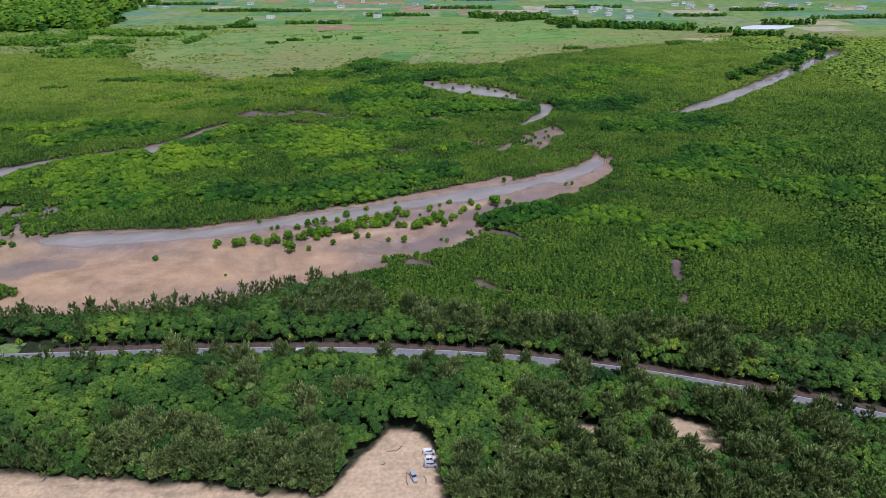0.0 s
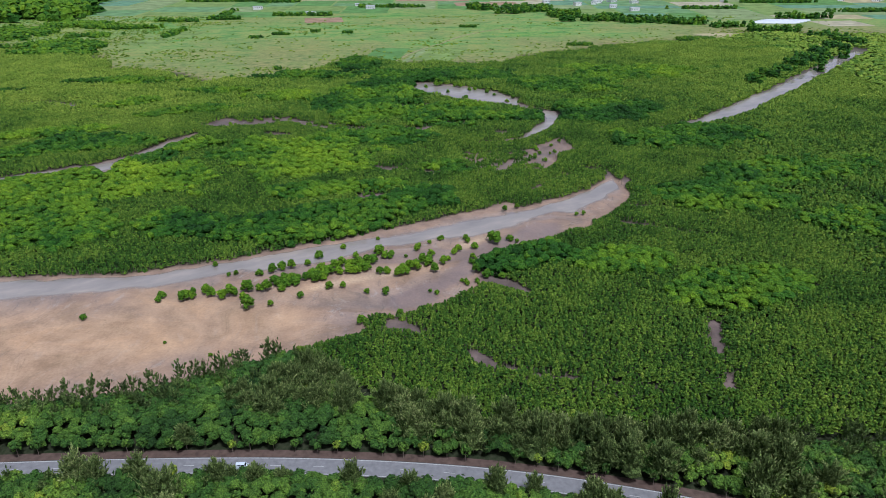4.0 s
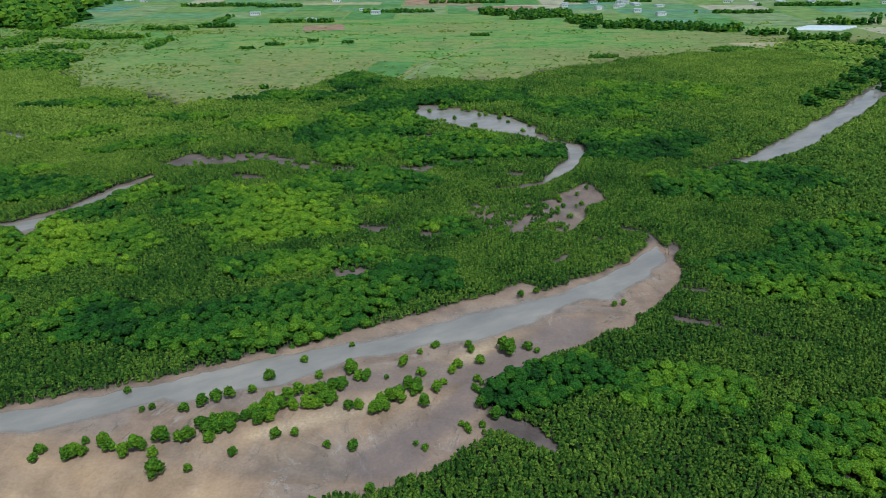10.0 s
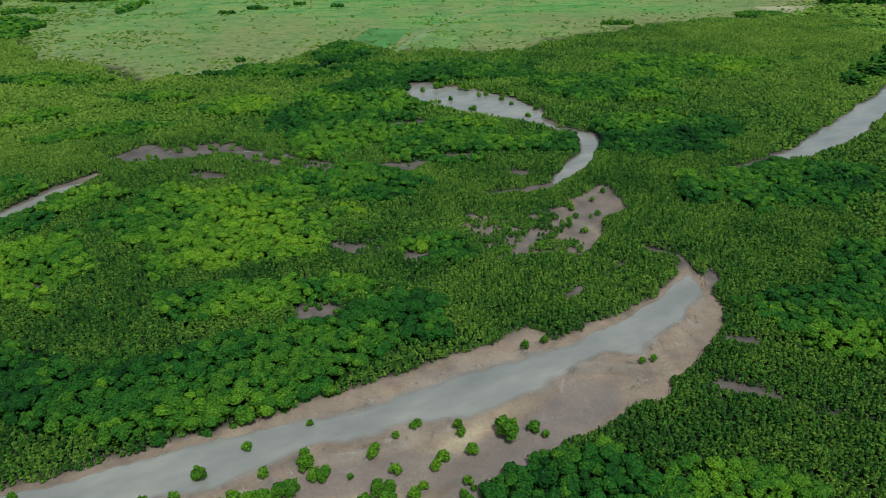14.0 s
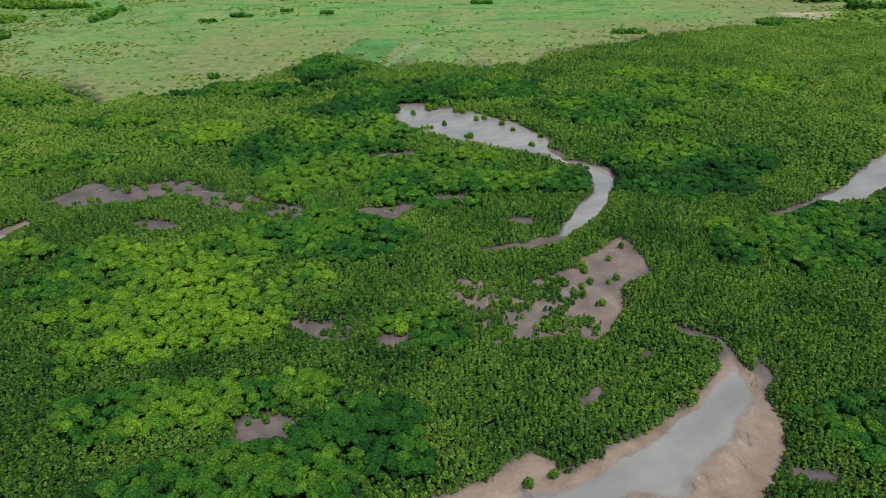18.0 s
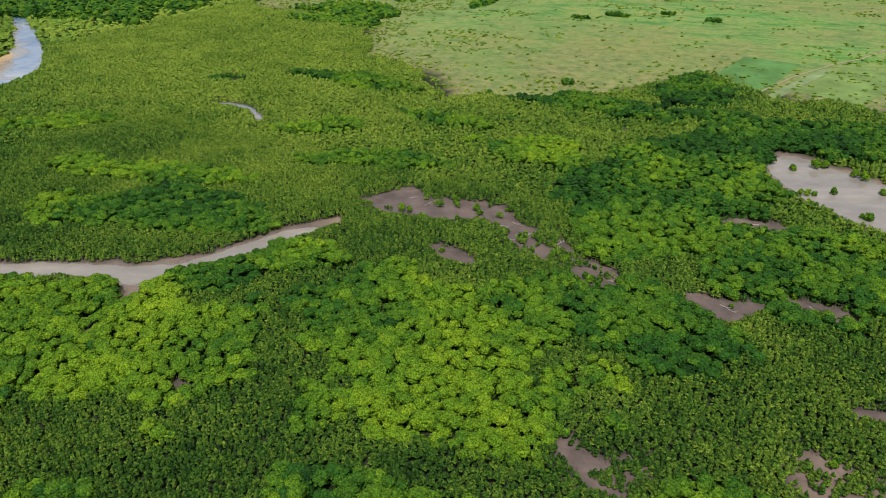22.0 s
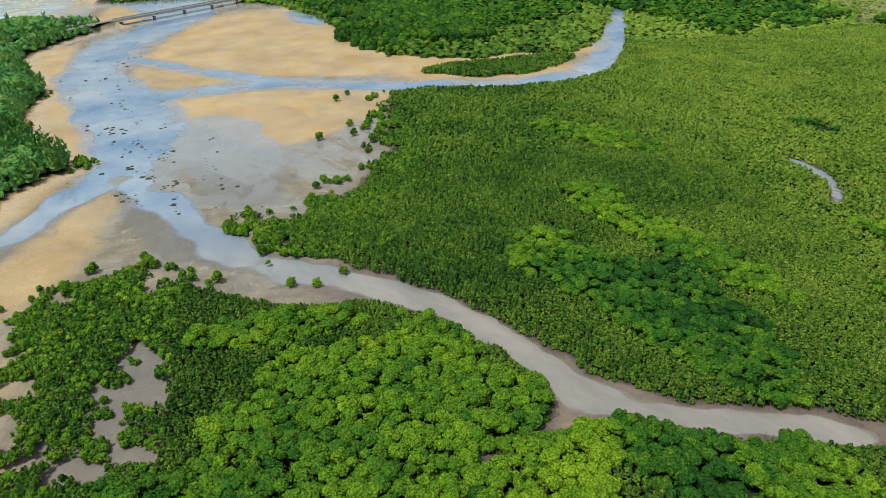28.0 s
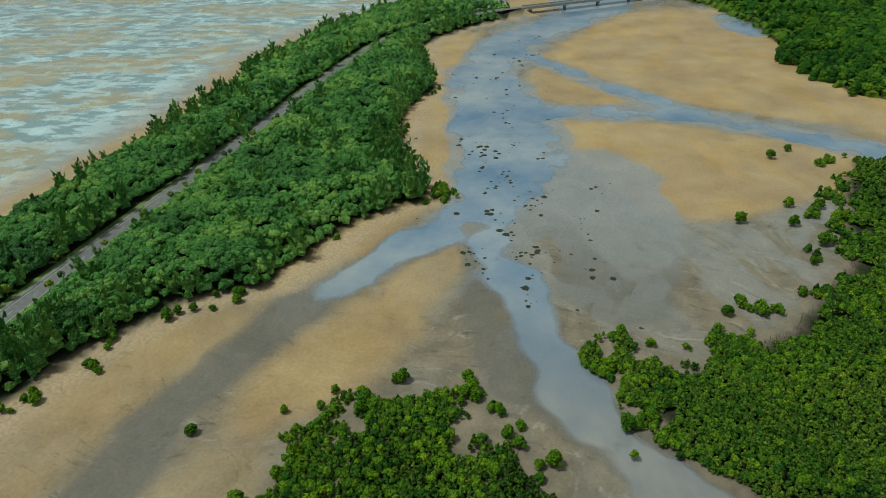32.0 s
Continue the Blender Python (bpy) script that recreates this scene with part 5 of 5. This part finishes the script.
for k in range(7):
    lumps, leafs = [], []
    n = 0
    for j in range(8 + k % 4):
        # Leafy lobes heaped round the top, with loose sprays between them.
        a, up = j * 2.4 + rb.rand(), (j + 0.5) / (8 + k % 4)
        off, r = 0.62 * math.sqrt(1 - up) * (j < 7 + k % 4), 0.36 + 0.2 * rb.rand()
        for v, f in (billow(rb, 7, 0.95), rosettes(rb, 6, 1.0, 0.95, 4, 110, 0.3)):
            lumps.append(v * r + (math.cos(a) * off, math.sin(a) * off, 0.55 + 0.85 * up))
            leafs.append(f + n)
            n += len(v)
    crown = foliage_mesh("crown", np.concatenate(lumps), np.concatenate(leafs), 0.47 + 0.07 * (k % 3), MANGROVE)
    roots = join_lofts("stem", [limb([(math.cos(a) * 0.35, math.sin(a) * 0.35, -0.15), (math.cos(a) * 0.2, math.sin(a) * 0.2, 0.3), (0, 0, 0.8)], [0.05, 0.05, 0.04], 4) for a in (0.3, 1.6, 2.8, 4.1, 5.3)])
    roots.materials.append(BARK)
    BUSHES.append((crown, roots))
first_bush = {}


def bush(x, y, s):
    k = rb.randint(0, 7)
    m = Matrix.Translation((x, y, stand_height(x, y))) @ Matrix.Rotation(rb.rand() * 6.28, 4, "Z")
    if k not in first_bush:
        ob = tagged(new("mangrove_bush"), "rounded green mangrove bush standing alone on tidal mud", "bush", "mangrove bushes on the flats")
        part("crown", BUSHES[k][0], None, ob)
        part("stem", BUSHES[k][1], None, ob, "grey prop roots")
        ob.matrix_basis = m @ Matrix.Scale(s, 4)
        first_bush[k] = ob
    else:
        proto = first_bush[k]
        keep = proto.scale.copy()
        proto.scale = (s, s, s * rb.uniform(0.8, 1.2))
        copy_thing(proto, m)
        proto.scale = keep


LAGOON_BUSHES = [(-535, 466, 2.6), (-547, 475, 2), (-480, 468, 2.4), (-482, 480, 2.6), (-460, 448, 2.6), (-462, 468, 2.6), (-448, 477, 3), (-470, 485, 3), (-370, 408, 2.2), (-353, 399, 1.4), (-390, 440, 2.2),
                 (-337, 368, 2.2), (-322, 386, 1.8), (-345, 265, 1.7), (-348, 269, 1.6), (-350, 275, 1.4), (-297, 303, 1.9), (-274, 319, 1.5), (-273, 329, 2), (-252, 312, 1.9), (-311, 323, 1.3), (-315, 332, 1.4), (-322, 333, 1.4)]
RIVER_BUSHES = [(-305, 443, 2), (-301, 423, 2), (-299, 432, 2.2), (-138, 310, 1.6), (-99, 292, 0.8), (-74, 318, 3.0), (-65, 320, 1.5), (-54, 327, 1.6), (-43, 335, 2), (-37, 336, 1.6), (-26, 331, 1.5), (-18, 330, 1.8),
                (-79, 283, 0.9), (-72, 283, 0.8), (4, 330, 1.4), (1, 332, 1), (-26, 306, 2.2), (5, 386, 1.5), (-6, 374, 1.7), (33, 382, 3.2), (40, 385, 2), (79, 417, 1.4), (83, 418, 1.4), (41, 425, 1.6), (7, 359, 2.2),
                (-101, 332, 1.3), (-113, 328, 2), (-113, 324, 1.6), (26, 345, 2.4), (33, 344, 2), (22, 350, 2.6), (-20, 303, 1.6), (-26, 387, 1.2), (48, 428, 1.6), (-99, 358, 1.4), (-42, 377, 1.8)]
BAR_BUSHES = [(-52, 366, 2.2), (-56, 358, 1.8), (-67, 354, 2.6), (-71, 351, 2.4), (-63, 355, 2.2), (-76, 348, 2.2), (-46, 351, 2.4), (-49, 353, 2.2), (-43, 354, 2.6), (-40, 357, 2.4), (-37, 358, 2), (-35, 367, 1.8), (-25, 374, 1.8), (-25, 371, 1.8), (-27, 362, 1.9), (-21, 366, 2.1), (-18, 367, 1.8), (-19, 350, 2.2), (-22, 349, 2),
              (-9, 355, 2.2), (-6, 357, 2.4), (-12, 354, 2), (-3, 361, 2.4), (0, 362, 2), (-5, 376, 1.7), (1, 368, 1.9), (0, 382, 1.4), (6, 387, 1.6), (18, 386, 1.6), (19, 383, 1.5), (9, 363, 1.5), (12, 370, 1.8), (14, 373, 2), (22, 376, 2.2), (-87, 349, 1.3), (-90, 348, 1.1), (-11, 366, 1), (31, 384, 2.8)]
POOL_BUSHES = [(2, 747, 3.2), (6, 749, 2.6), (20, 743, 2.4), (24, 741, 2.8), (33, 726, 2.2), (38, 728, 2.4), (13, 716, 2.0), (49, 716, 2.2), (55, 706, 1.8), (-8, 738, 2.2)]
for x, y, s in LAGOON_BUSHES + RIVER_BUSHES + BAR_BUSHES + POOL_BUSHES:
    bush(x, y, s)
# The thicket on the bar in the river, and the sparse fringes of the stands.
for x0, y0, x1, y1, count, wide in ((-106, 327, -86, 330, 5, 1.5), (-88, 329, -56, 340, 15, 2.8), (-70, 338, -44, 346, 11, 2.2), (-52, 345, -24, 356, 12, 3.0), (-36, 356, -16, 366, 6, 2.5), (-14, 347, 2, 356, 6, 2.2)):
    for _ in range(count):
        u = rb.rand()
        bush(x0 + (x1 - x0) * u + rb.normal(0, wide * 0.5), y0 + (y1 - y0) * u + rb.normal(0, wide), rb.uniform(1.8, 3.0))


def fringe(outline, count, reach, low, high, test):
    a = np.array(outline, float)
    made = 0
    for _ in range(count * 30):
        k = rb.randint(0, len(a) - 1)
        p = a[k] + (a[k + 1] - a[k]) * rb.rand() + rb.normal(0, reach, 2)
        od = float(sample(open_d, p[:1], p[1:], 50.0)[0])
        if -2.2 * reach < od < -0.5 and test(*p):
            for _ in range(rb.randint(1, 4)):
                bush(*(p + rb.normal(0, 1.6, 2)), rb.uniform(low, high))
            made += 1
            if made == count:
                break


fringe(RIVER_NORTH[16:30], 18, 7, 1.3, 2.5, lambda x, y: x < -215)
fringe(CREEK_NORTH[11:20], 12, 8, 1.3, 2.5, lambda x, y: x < -325)
fringe(CLEARING, 9, 8, 0.9, 2.1, lambda x, y: x < 84 and y < 556)
fringe(CLEARING[4:10], 4, 5, 0.8, 1.5, lambda x, y: True)
fringe(POOL, 4, 8, 1.2, 2.4, lambda x, y: True)
fringe(INNER_POOL, 4, 4, 1.0, 1.8, lambda x, y: True)
fringe(BARE_MUD, 9, 5, 0.8, 2.0, lambda x, y: True)
for outline in ([(-125, 582), (-106, 570)], [(-24, 663), (-6, 653)], [(-21, 592), (2, 584)], [(8, 600), (18, 596)], [(-40, 449), (-28, 441)], [(-36, 447), (-32, 440)], [(-38, 443), (-30, 446)]):
    fringe(outline, 1, 3.5, 0.8, 1.6, lambda x, y: True)
fringe(SPIT_NORTH[20:27], 10, 5, 1.0, 2.2, lambda x, y: True)
fringe(RIVER_SOUTH[:9], 6, 4, 0.9, 1.8, lambda x, y: True)

# ---- dark weed-grown rocks in the lagoon ----
rr = np.random.RandomState(41)
ROCK = plain_material("weedy_rock", (0.045, 0.05, 0.032), 0.9, 0.2, 0.4, 1.2)
LUMPS = []
for _ in range(5):
    bm = bmesh.new()
    bmesh.ops.create_icosphere(bm, subdivisions=2, radius=1)
    for v in bm.verts:
        v.co *= 0.75 + 0.5 * noise.noise(v.co * 1.7 + Vector((rr.rand() * 0.3, 0, len(LUMPS) * 5)))
    LUMPS.append((np.array([v.co[:] for v in bm.verts]), np.array([[v.index for v in f.verts] for f in bm.faces])))
    bm.free()
n = 460
u = np.repeat(rr.rand(92), 5)
spine = np.array([(-760, 320), (-660, 300), (-560, 320), (-480, 345), (-430, 362), (-400, 380)], float)
px = np.interp(u, np.linspace(0, 1, 6), spine[:, 0]) + np.repeat(rr.normal(0, 19, 92), 5) + rr.normal(0, 4.5, n)
py = np.interp(u, np.linspace(0, 1, 6), spine[:, 1]) + np.repeat(rr.normal(0, 19, 92), 5) + rr.normal(0, 2.0, n)
ok = sample(open_d, px, py, 50.0) < -6
px, py = px[ok], py[ok]
s = 0.3 + 1.7 * rr.rand(len(px)) ** 3
scatter("lagoon_rocks", LUMPS, px, py, np.full(len(px), -0.12), s, s * 0.2, np.zeros(len(px)), ROCK, "dark weed-covered rocks in shallow lagoon water", "rocks", rr)

# ---- meadow bushes, woods and farmland beyond the marsh ----
rf = np.random.RandomState(53)


def wood_patch(name, spots, gap, low, high, tint, label, models=ROUGH):
    """Trees over ellipses: x, y, reach across, reach along."""
    xs, ys = [], []
    for x, y, a, c in spots:
        qx, qy = jittered(x - a, x + a, y - c, y + c, gap, rf)
        ok = np.hypot((qx - x) / a, (qy - y) / c) + (cloudy(qx, qy, 24, 141) - 0.5) * 1.7 + 0.25 * (rf.rand(len(qx)) - 0.5) < 0.95
        xs.append(qx[ok])
        ys.append(qy[ok])
    qx, qy = np.concatenate(xs), np.concatenate(ys)
    tall = low + (high - low) * (0.5 * rf.rand(len(qx)) + 0.5 * lattice(qx, qy, 18, 143))
    size = gap * rf.uniform(0.45, 0.75, len(qx))
    z = ground_height(qx, qy)
    # Crowns above, and a skirt of lower leaves that closes the wood's edge.
    for lift, wide in ((1.0, 1.0), (0.45, 1.15)):
        scatter(name, models, qx + rf.normal(0, gap * 0.2, len(qx)), qy, z + np.maximum(tall * lift - size * 0.5, size * 0.2), size * wide, size * 1.1, tint + 0.1 * (lift - 0.7) + rf.normal(0, 0.09, len(qx)), MANGROVE, label, "trees", rf)


wood_patch("meadow_bushes", [(-168, 831, 5, 4), (-244, 1057, 9, 4), (-217, 1084, 12, 5), (-172, 1112, 10, 4), (-124, 1097, 10, 4), (48, 1155, 14, 5), (183, 985, 16, 6), (277, 987, 16, 8), (300, 992, 12, 7), (341, 1027, 30, 14), (296, 817, 13, 10), (391, 949, 22, 9), (430, 955, 16, 8), (-439, 1092, 5, 5)], 2.6, 1.5, 3.4, 0.34, "low dark bushes scattered over the meadow")
wood_patch("far_wood", [(-840, 1480, 190, 230), (-700, 1330, 120, 110), (-800, 1250, 160, 60)], 10.5, 6, 22, 0.46, "dark distant woodland on rising ground")
wood_patch("far_wood", [(-480, 985, 70, 34), (-593, 1094, 60, 60), (-460, 931, 50, 20), (-480, 1069, 30, 16), (-371, 1091, 8, 34), (-462, 1150, 60, 12), (-540, 1180, 60, 24)], 5.2, 2, 6, 0.42, "patchy scrub woodland at the edge of the meadow")
wood_patch("far_wood", [(84, 1385, 26, 22), (163, 1370, 46, 34), (215, 1280, 30, 28), (209, 1222, 22, 10), (270, 1225, 50, 14), (330, 1206, 40, 14), (380, 1185, 36, 13), (436, 1150, 36, 13), (481, 1095, 40, 9), (525, 1050, 34, 8), (590, 1240, 60, 8), (120, 1320, 40, 9)], 5.4, 3, 11, 0.34, "dark windbreak trees between meadow and fields")
wood_patch("far_wood", [(335, 776, 9, 14), (362, 806, 10, 16), (392, 838, 10, 18), (420, 866, 11, 20), (452, 905, 12, 22), (490, 950, 13, 24), (530, 995, 14, 26), (312, 752, 8, 10), (405, 812, 5, 6), (470, 890, 5, 6)], 4.2, 4, 10, 0.26, "dark tall trees along the canal bank")
wood_patch("far_wood", [(-420, 1530, 90, 12), (-304, 1513, 50, 9), (-356, 1330, 6, 50), (-420, 1225, 60, 6), (-340, 1250, 50, 7), (-225, 1300, 50, 7), (-80, 1420, 60, 8), (40, 1560, 70, 9), (480, 1380, 70, 8), (640, 1480, 90, 9), (300, 1560, 80, 9), (760, 1330, 90, 9), (-600, 1690, 90, 12), (120, 1760, 110, 10), (620, 1760, 120, 12)], 5.5, 2.5, 6, 0.34, "hedgerow trees between distant fields")
wood_patch("far_wood", [(-800, 560, 150, 70), (-760, 600, 110, 40)], 4.8, 4, 9, 0.34, "green coastal woodland across the river mouth", FAR_HEADS)
wood_patch("far_wood", [(-900, 640, 170, 120), (-1000, 520, 100, 60), (-780, 900, 160, 100), (-950, 800, 150, 100)], 6.6, 4, 9, 0.34, "green coastal woodland farther inland", PUFF)

# Shrubs thinning out over the meadow.
qx, qy = jittered(-760, 620, 780, 1290, 4.0, rf)
off = np.maximum(qy - along(MEADOW_EDGE, qx), 0)
shrubby = 0.5 * step(cloudy(qx, qy * 1.6, 60, 151) + 0.34 * step(-qx, 200, 420), 0.6, 0.84) + 0.6 * np.exp(-off / 20) + 0.02
ok = (qy > along(MEADOW_EDGE, qx) - 4) & (rf.rand(len(qx)) < shrubby)
qx, qy = qx[ok], qy[ok]
size = rf.uniform(0.5, 1.5, len(qx))
scatter("meadow_scrub", ROUGH, qx, qy, ground_height(qx, qy) + 0.2, size * 1.5, size * 0.8, 0.68 + rf.normal(0, 0.1, len(qx)), MANGROVE_LOW, "patchy green scrub over the reed meadow", "scrub", rf)

FIELD_TONES = {"green": (0.13, 0.235, 0.10), "lush": (0.10, 0.21, 0.06), "pale": (0.34, 0.32, 0.22), "red": (0.28, 0.19, 0.125), "tan": (0.33, 0.30, 0.17), "olive": (0.19, 0.25, 0.11), "meadow": (0.16, 0.235, 0.07), "teal": (0.12, 0.23, 0.14)}
FIELDS = [(-180, 1238, 60, 62, 10, "red"), (95, 1470, 120, 60, 5, "red"), (-58, 920, 42, 90, -8, "lush"), (-25, 905, 8, 100, -16, "olive"), (8, 920, 44, 90, -16, "meadow"), (490, 978, 62, 24, 14, "tan"), (-455, 1090, 52, 80, -22, "meadow"), (-365, 1055, 42, 130, -18, "meadow"), (395, 1062, 70, 40, 5, "tan"), (-200, 1560, 150, 40, 0, "tan"), (620, 1180, 70, 60, 5, "pale")]
# A pale dirt track winds over the meadow.
DIRT = plain_material("dirt_track", (0.29, 0.26, 0.15), 0.95, 0.1, 0.2, 0.2)
trail = [(-49, 860), (-42, 885), (-30, 925), (-8, 975), (8, 1000), (24, 1042), (40, 1070), (70, 1110), (120, 1150)]
rings = [[(x - w, y, 0.3), (x - w, y, 0.72), (x + w, y, 0.72), (x + w, y, 0.3)] for (x, y), w in zip(trail, (0.7, 0.9, 0.8, 1.0, 0.9, 1.4, 1.3, 1.0, 0.9))]
me = loft("dirt_track", rings, True, False)
me.materials.append(DIRT)
tagged(new("dirt_track", me), "pale dirt track winding over the green meadow", "track", kind="structure")
# The patchwork of plots beyond the meadow: a rectangle cut again and again.
FIELD_EDGE = [(-1000, 1260), (-500, 1240), (-200, 1275), (-60, 1330), (84, 1420), (219, 1290), (436, 1175), (533, 1085), (1100, 1000)]
plots = [(-800, 1230, 1100, 2150)]
while plots:
    x0, y0, x1, y1 = plots.pop()
    w, d = x1 - x0, y1 - y0
    if w > 170 or d > 130 or (w * d > 9000 and rf.rand() < 0.6):
        f = rf.uniform(0.35, 0.65)
        plots += [(x0, y0, x0 + w * f, y1), (x0 + w * f, y0, x1, y1)] if w > d * 1.2 else [(x0, y0, x1, y0 + d * f), (x0, y0 + d * f, x1, y1)]
    elif y0 > along(FIELD_EDGE, (x0 + x1) / 2) - 12:
        FIELDS.append(((x0 + x1) / 2, (y0 + y1) / 2, w - 4, d - 4, 0, str(rf.choice(["green", "lush", "meadow", "olive", "pale", "tan", "red", "teal"], p=[0.26, 0.16, 0.2, 0.14, 0.05, 0.05, 0.02, 0.12]))))
CROPS = {}
for k, (x, y, w, d, turn, tone) in enumerate(FIELDS):
    xs, ys = np.linspace(-w / 2, w / 2, 9), np.linspace(-d / 2, d / 2, 9)
    me, _, _ = grid_mesh("field", xs, ys, lambda a, c: (0.62 if k < 11 else 0.55) + 0 * a)
    if tone not in CROPS:
        CROPS[tone] = plain_material("field_" + tone, FIELD_TONES[tone], 0.95, 0.1, 0.3, 0.05)
    me.materials.append(CROPS[tone])
    ob = tagged(new("field", me), "distant flat farm field of " + {"red": "bare red soil", "tan": "dry stubble", "pale": "pale tilled soil"}.get(tone, "green crops"), "field", kind="structure")
    ob.matrix_basis = Matrix.Translation((x, y, 0)) @ Matrix.Rotation(radians(turn), 4, "Z")

WHITE = plain_material("white_render", (0.72, 0.72, 0.7), 0.8, 0.2, 0.08, 0.6)
ROOF_GREY = plain_material("grey_roof", (0.45, 0.46, 0.47), 0.7, 0.3, 0.12, 0.4)
PANE = plain_material("window_pane", (0.06, 0.08, 0.1), 0.1, 0.6, 0.1)
FILM = plain_material("greenhouse_film", (0.52, 0.56, 0.58), 0.35, 0.4, 0.06, 0.3)


def house(x, y, w, d, h, turn):
    ob = tagged(new("farm_building"), "small white flat-roofed farm building among fields", "building", "farm buildings")
    part("wall", boxes("wall", [(0, 0, h / 2, w, d, h)]), WHITE, ob)
    part("roof", boxes("roof", [(0, 0, h + 0.15, w + 0.8, d + 0.8, 0.3)]), ROOF_GREY, ob)
    for u in np.arange(-w / 2 + 2, w / 2 - 1, 3.2):
        part("window", boxes("window", [(float(u), -d / 2 - 0.02, h * 0.58, 1.6, 0.08, 1.1)]), PANE, ob)
    part("door", boxes("door", [(w / 2 - 1.2, -d / 2 - 0.02, 1.05, 0.95, 0.08, 2.1)]), PANE, ob)
    ob.matrix_basis = Matrix.Translation((x, y, 0.5)) @ Matrix.Rotation(radians(turn), 4, "Z")


HOUSES = [(-321, 1392), (-215, 1322), (-148, 1446), (-119, 1395), (-214, 1590), (215, 1519), (307, 1479), (339, 1506), (320, 1401), (347, 1354), (515, 1530), (553, 1491), (787, 1504), (-690, 1620), (-640, 1640), (-600, 1615)]
HOUSES += [(320 + rf.normal(0, 45), 1500 + rf.normal(0, 40)) for _ in range(10)] + [(rf.uniform(480, 900), rf.uniform(1490, 1640)) for _ in range(16)] + [(rf.uniform(-700, 300), rf.uniform(1600, 1800)) for _ in range(10)]
for x, y in HOUSES:
    house(x, y, rf.uniform(8, 17), rf.uniform(7, 11), rf.uniform(3, 6), rf.uniform(-25, 25))
for k in range(5):
    ob = tagged(new("greenhouse"), "long white film-covered greenhouse tunnel", "greenhouse", "greenhouses")
    arc = [[(u, math.cos(a) * 3.4, math.sin(a) * 2.3) for a in [i * math.pi / 8 for i in range(9)]] for u in (-34, 34)]
    part("cover", loft("cover", arc, True, False), FILM, ob)
    for s in (-34.1, 34.1):
        part("door", boxes("door", [(s, 0, 1.1, 0.1, 2.0, 2.2)]), ROOF_GREY, ob)
    ob.matrix_basis = Matrix.Translation((516 + k * 9, 1184 + k * 7.6, 0.5)) @ Matrix.Rotation(radians(-7), 4, "Z")

# ---- dead wood on the bare mud ----
rd = np.random.RandomState(67)
DEAD = plain_material("bleached_wood", (0.36, 0.33, 0.30), 0.9, 0.1, 0.3, 3)
for k in range(26):
    if k < 14:
        u = rd.rand()
        x, y = -118 + 66 * u + rd.normal(0, 3), 616 - 24 * u + rd.normal(0, 5)
    else:
        x, y = ((-14, 663), (-10, 590), (6, 600), (16, 604), (-160, 615), (-150, 612), (40, 506), (33, 512), (86, 552), (60, 505), (-203, 512), (-197, 526))[k - 14]
    long = rd.uniform(3, 7)
    pts = [(long * (u - 0.5), rd.normal(0, 0.15), 0.18 + 0.7 * u * rd.rand()) for u in (0, 0.35, 0.7, 1)]
    forks = [limb([(long * f, 0, 0.3), (long * f + 0.7, s * 0.7, 0.6), (long * f + 1.3, s * 1.2, 0.9)], [0.08, 0.06, 0.02], 4) for f, s in ((-0.1, 1), (0.15, -1), (0.3, 1))]
    me = join_lofts("dead_branch", [limb(pts, [0.2, 0.17, 0.12, 0.05], 6)] + forks)
    me.materials.append(DEAD)
    ob = tagged(new("dead_branch", me), "bleached dead mangrove branch lying on bare mud", "dead branch", "dead branches on the mud")
    ob.matrix_basis = Matrix.Translation((x, y, stand_height(x, y) - 0.1)) @ Matrix.Rotation(rd.rand() * 6.28, 4, "Z")
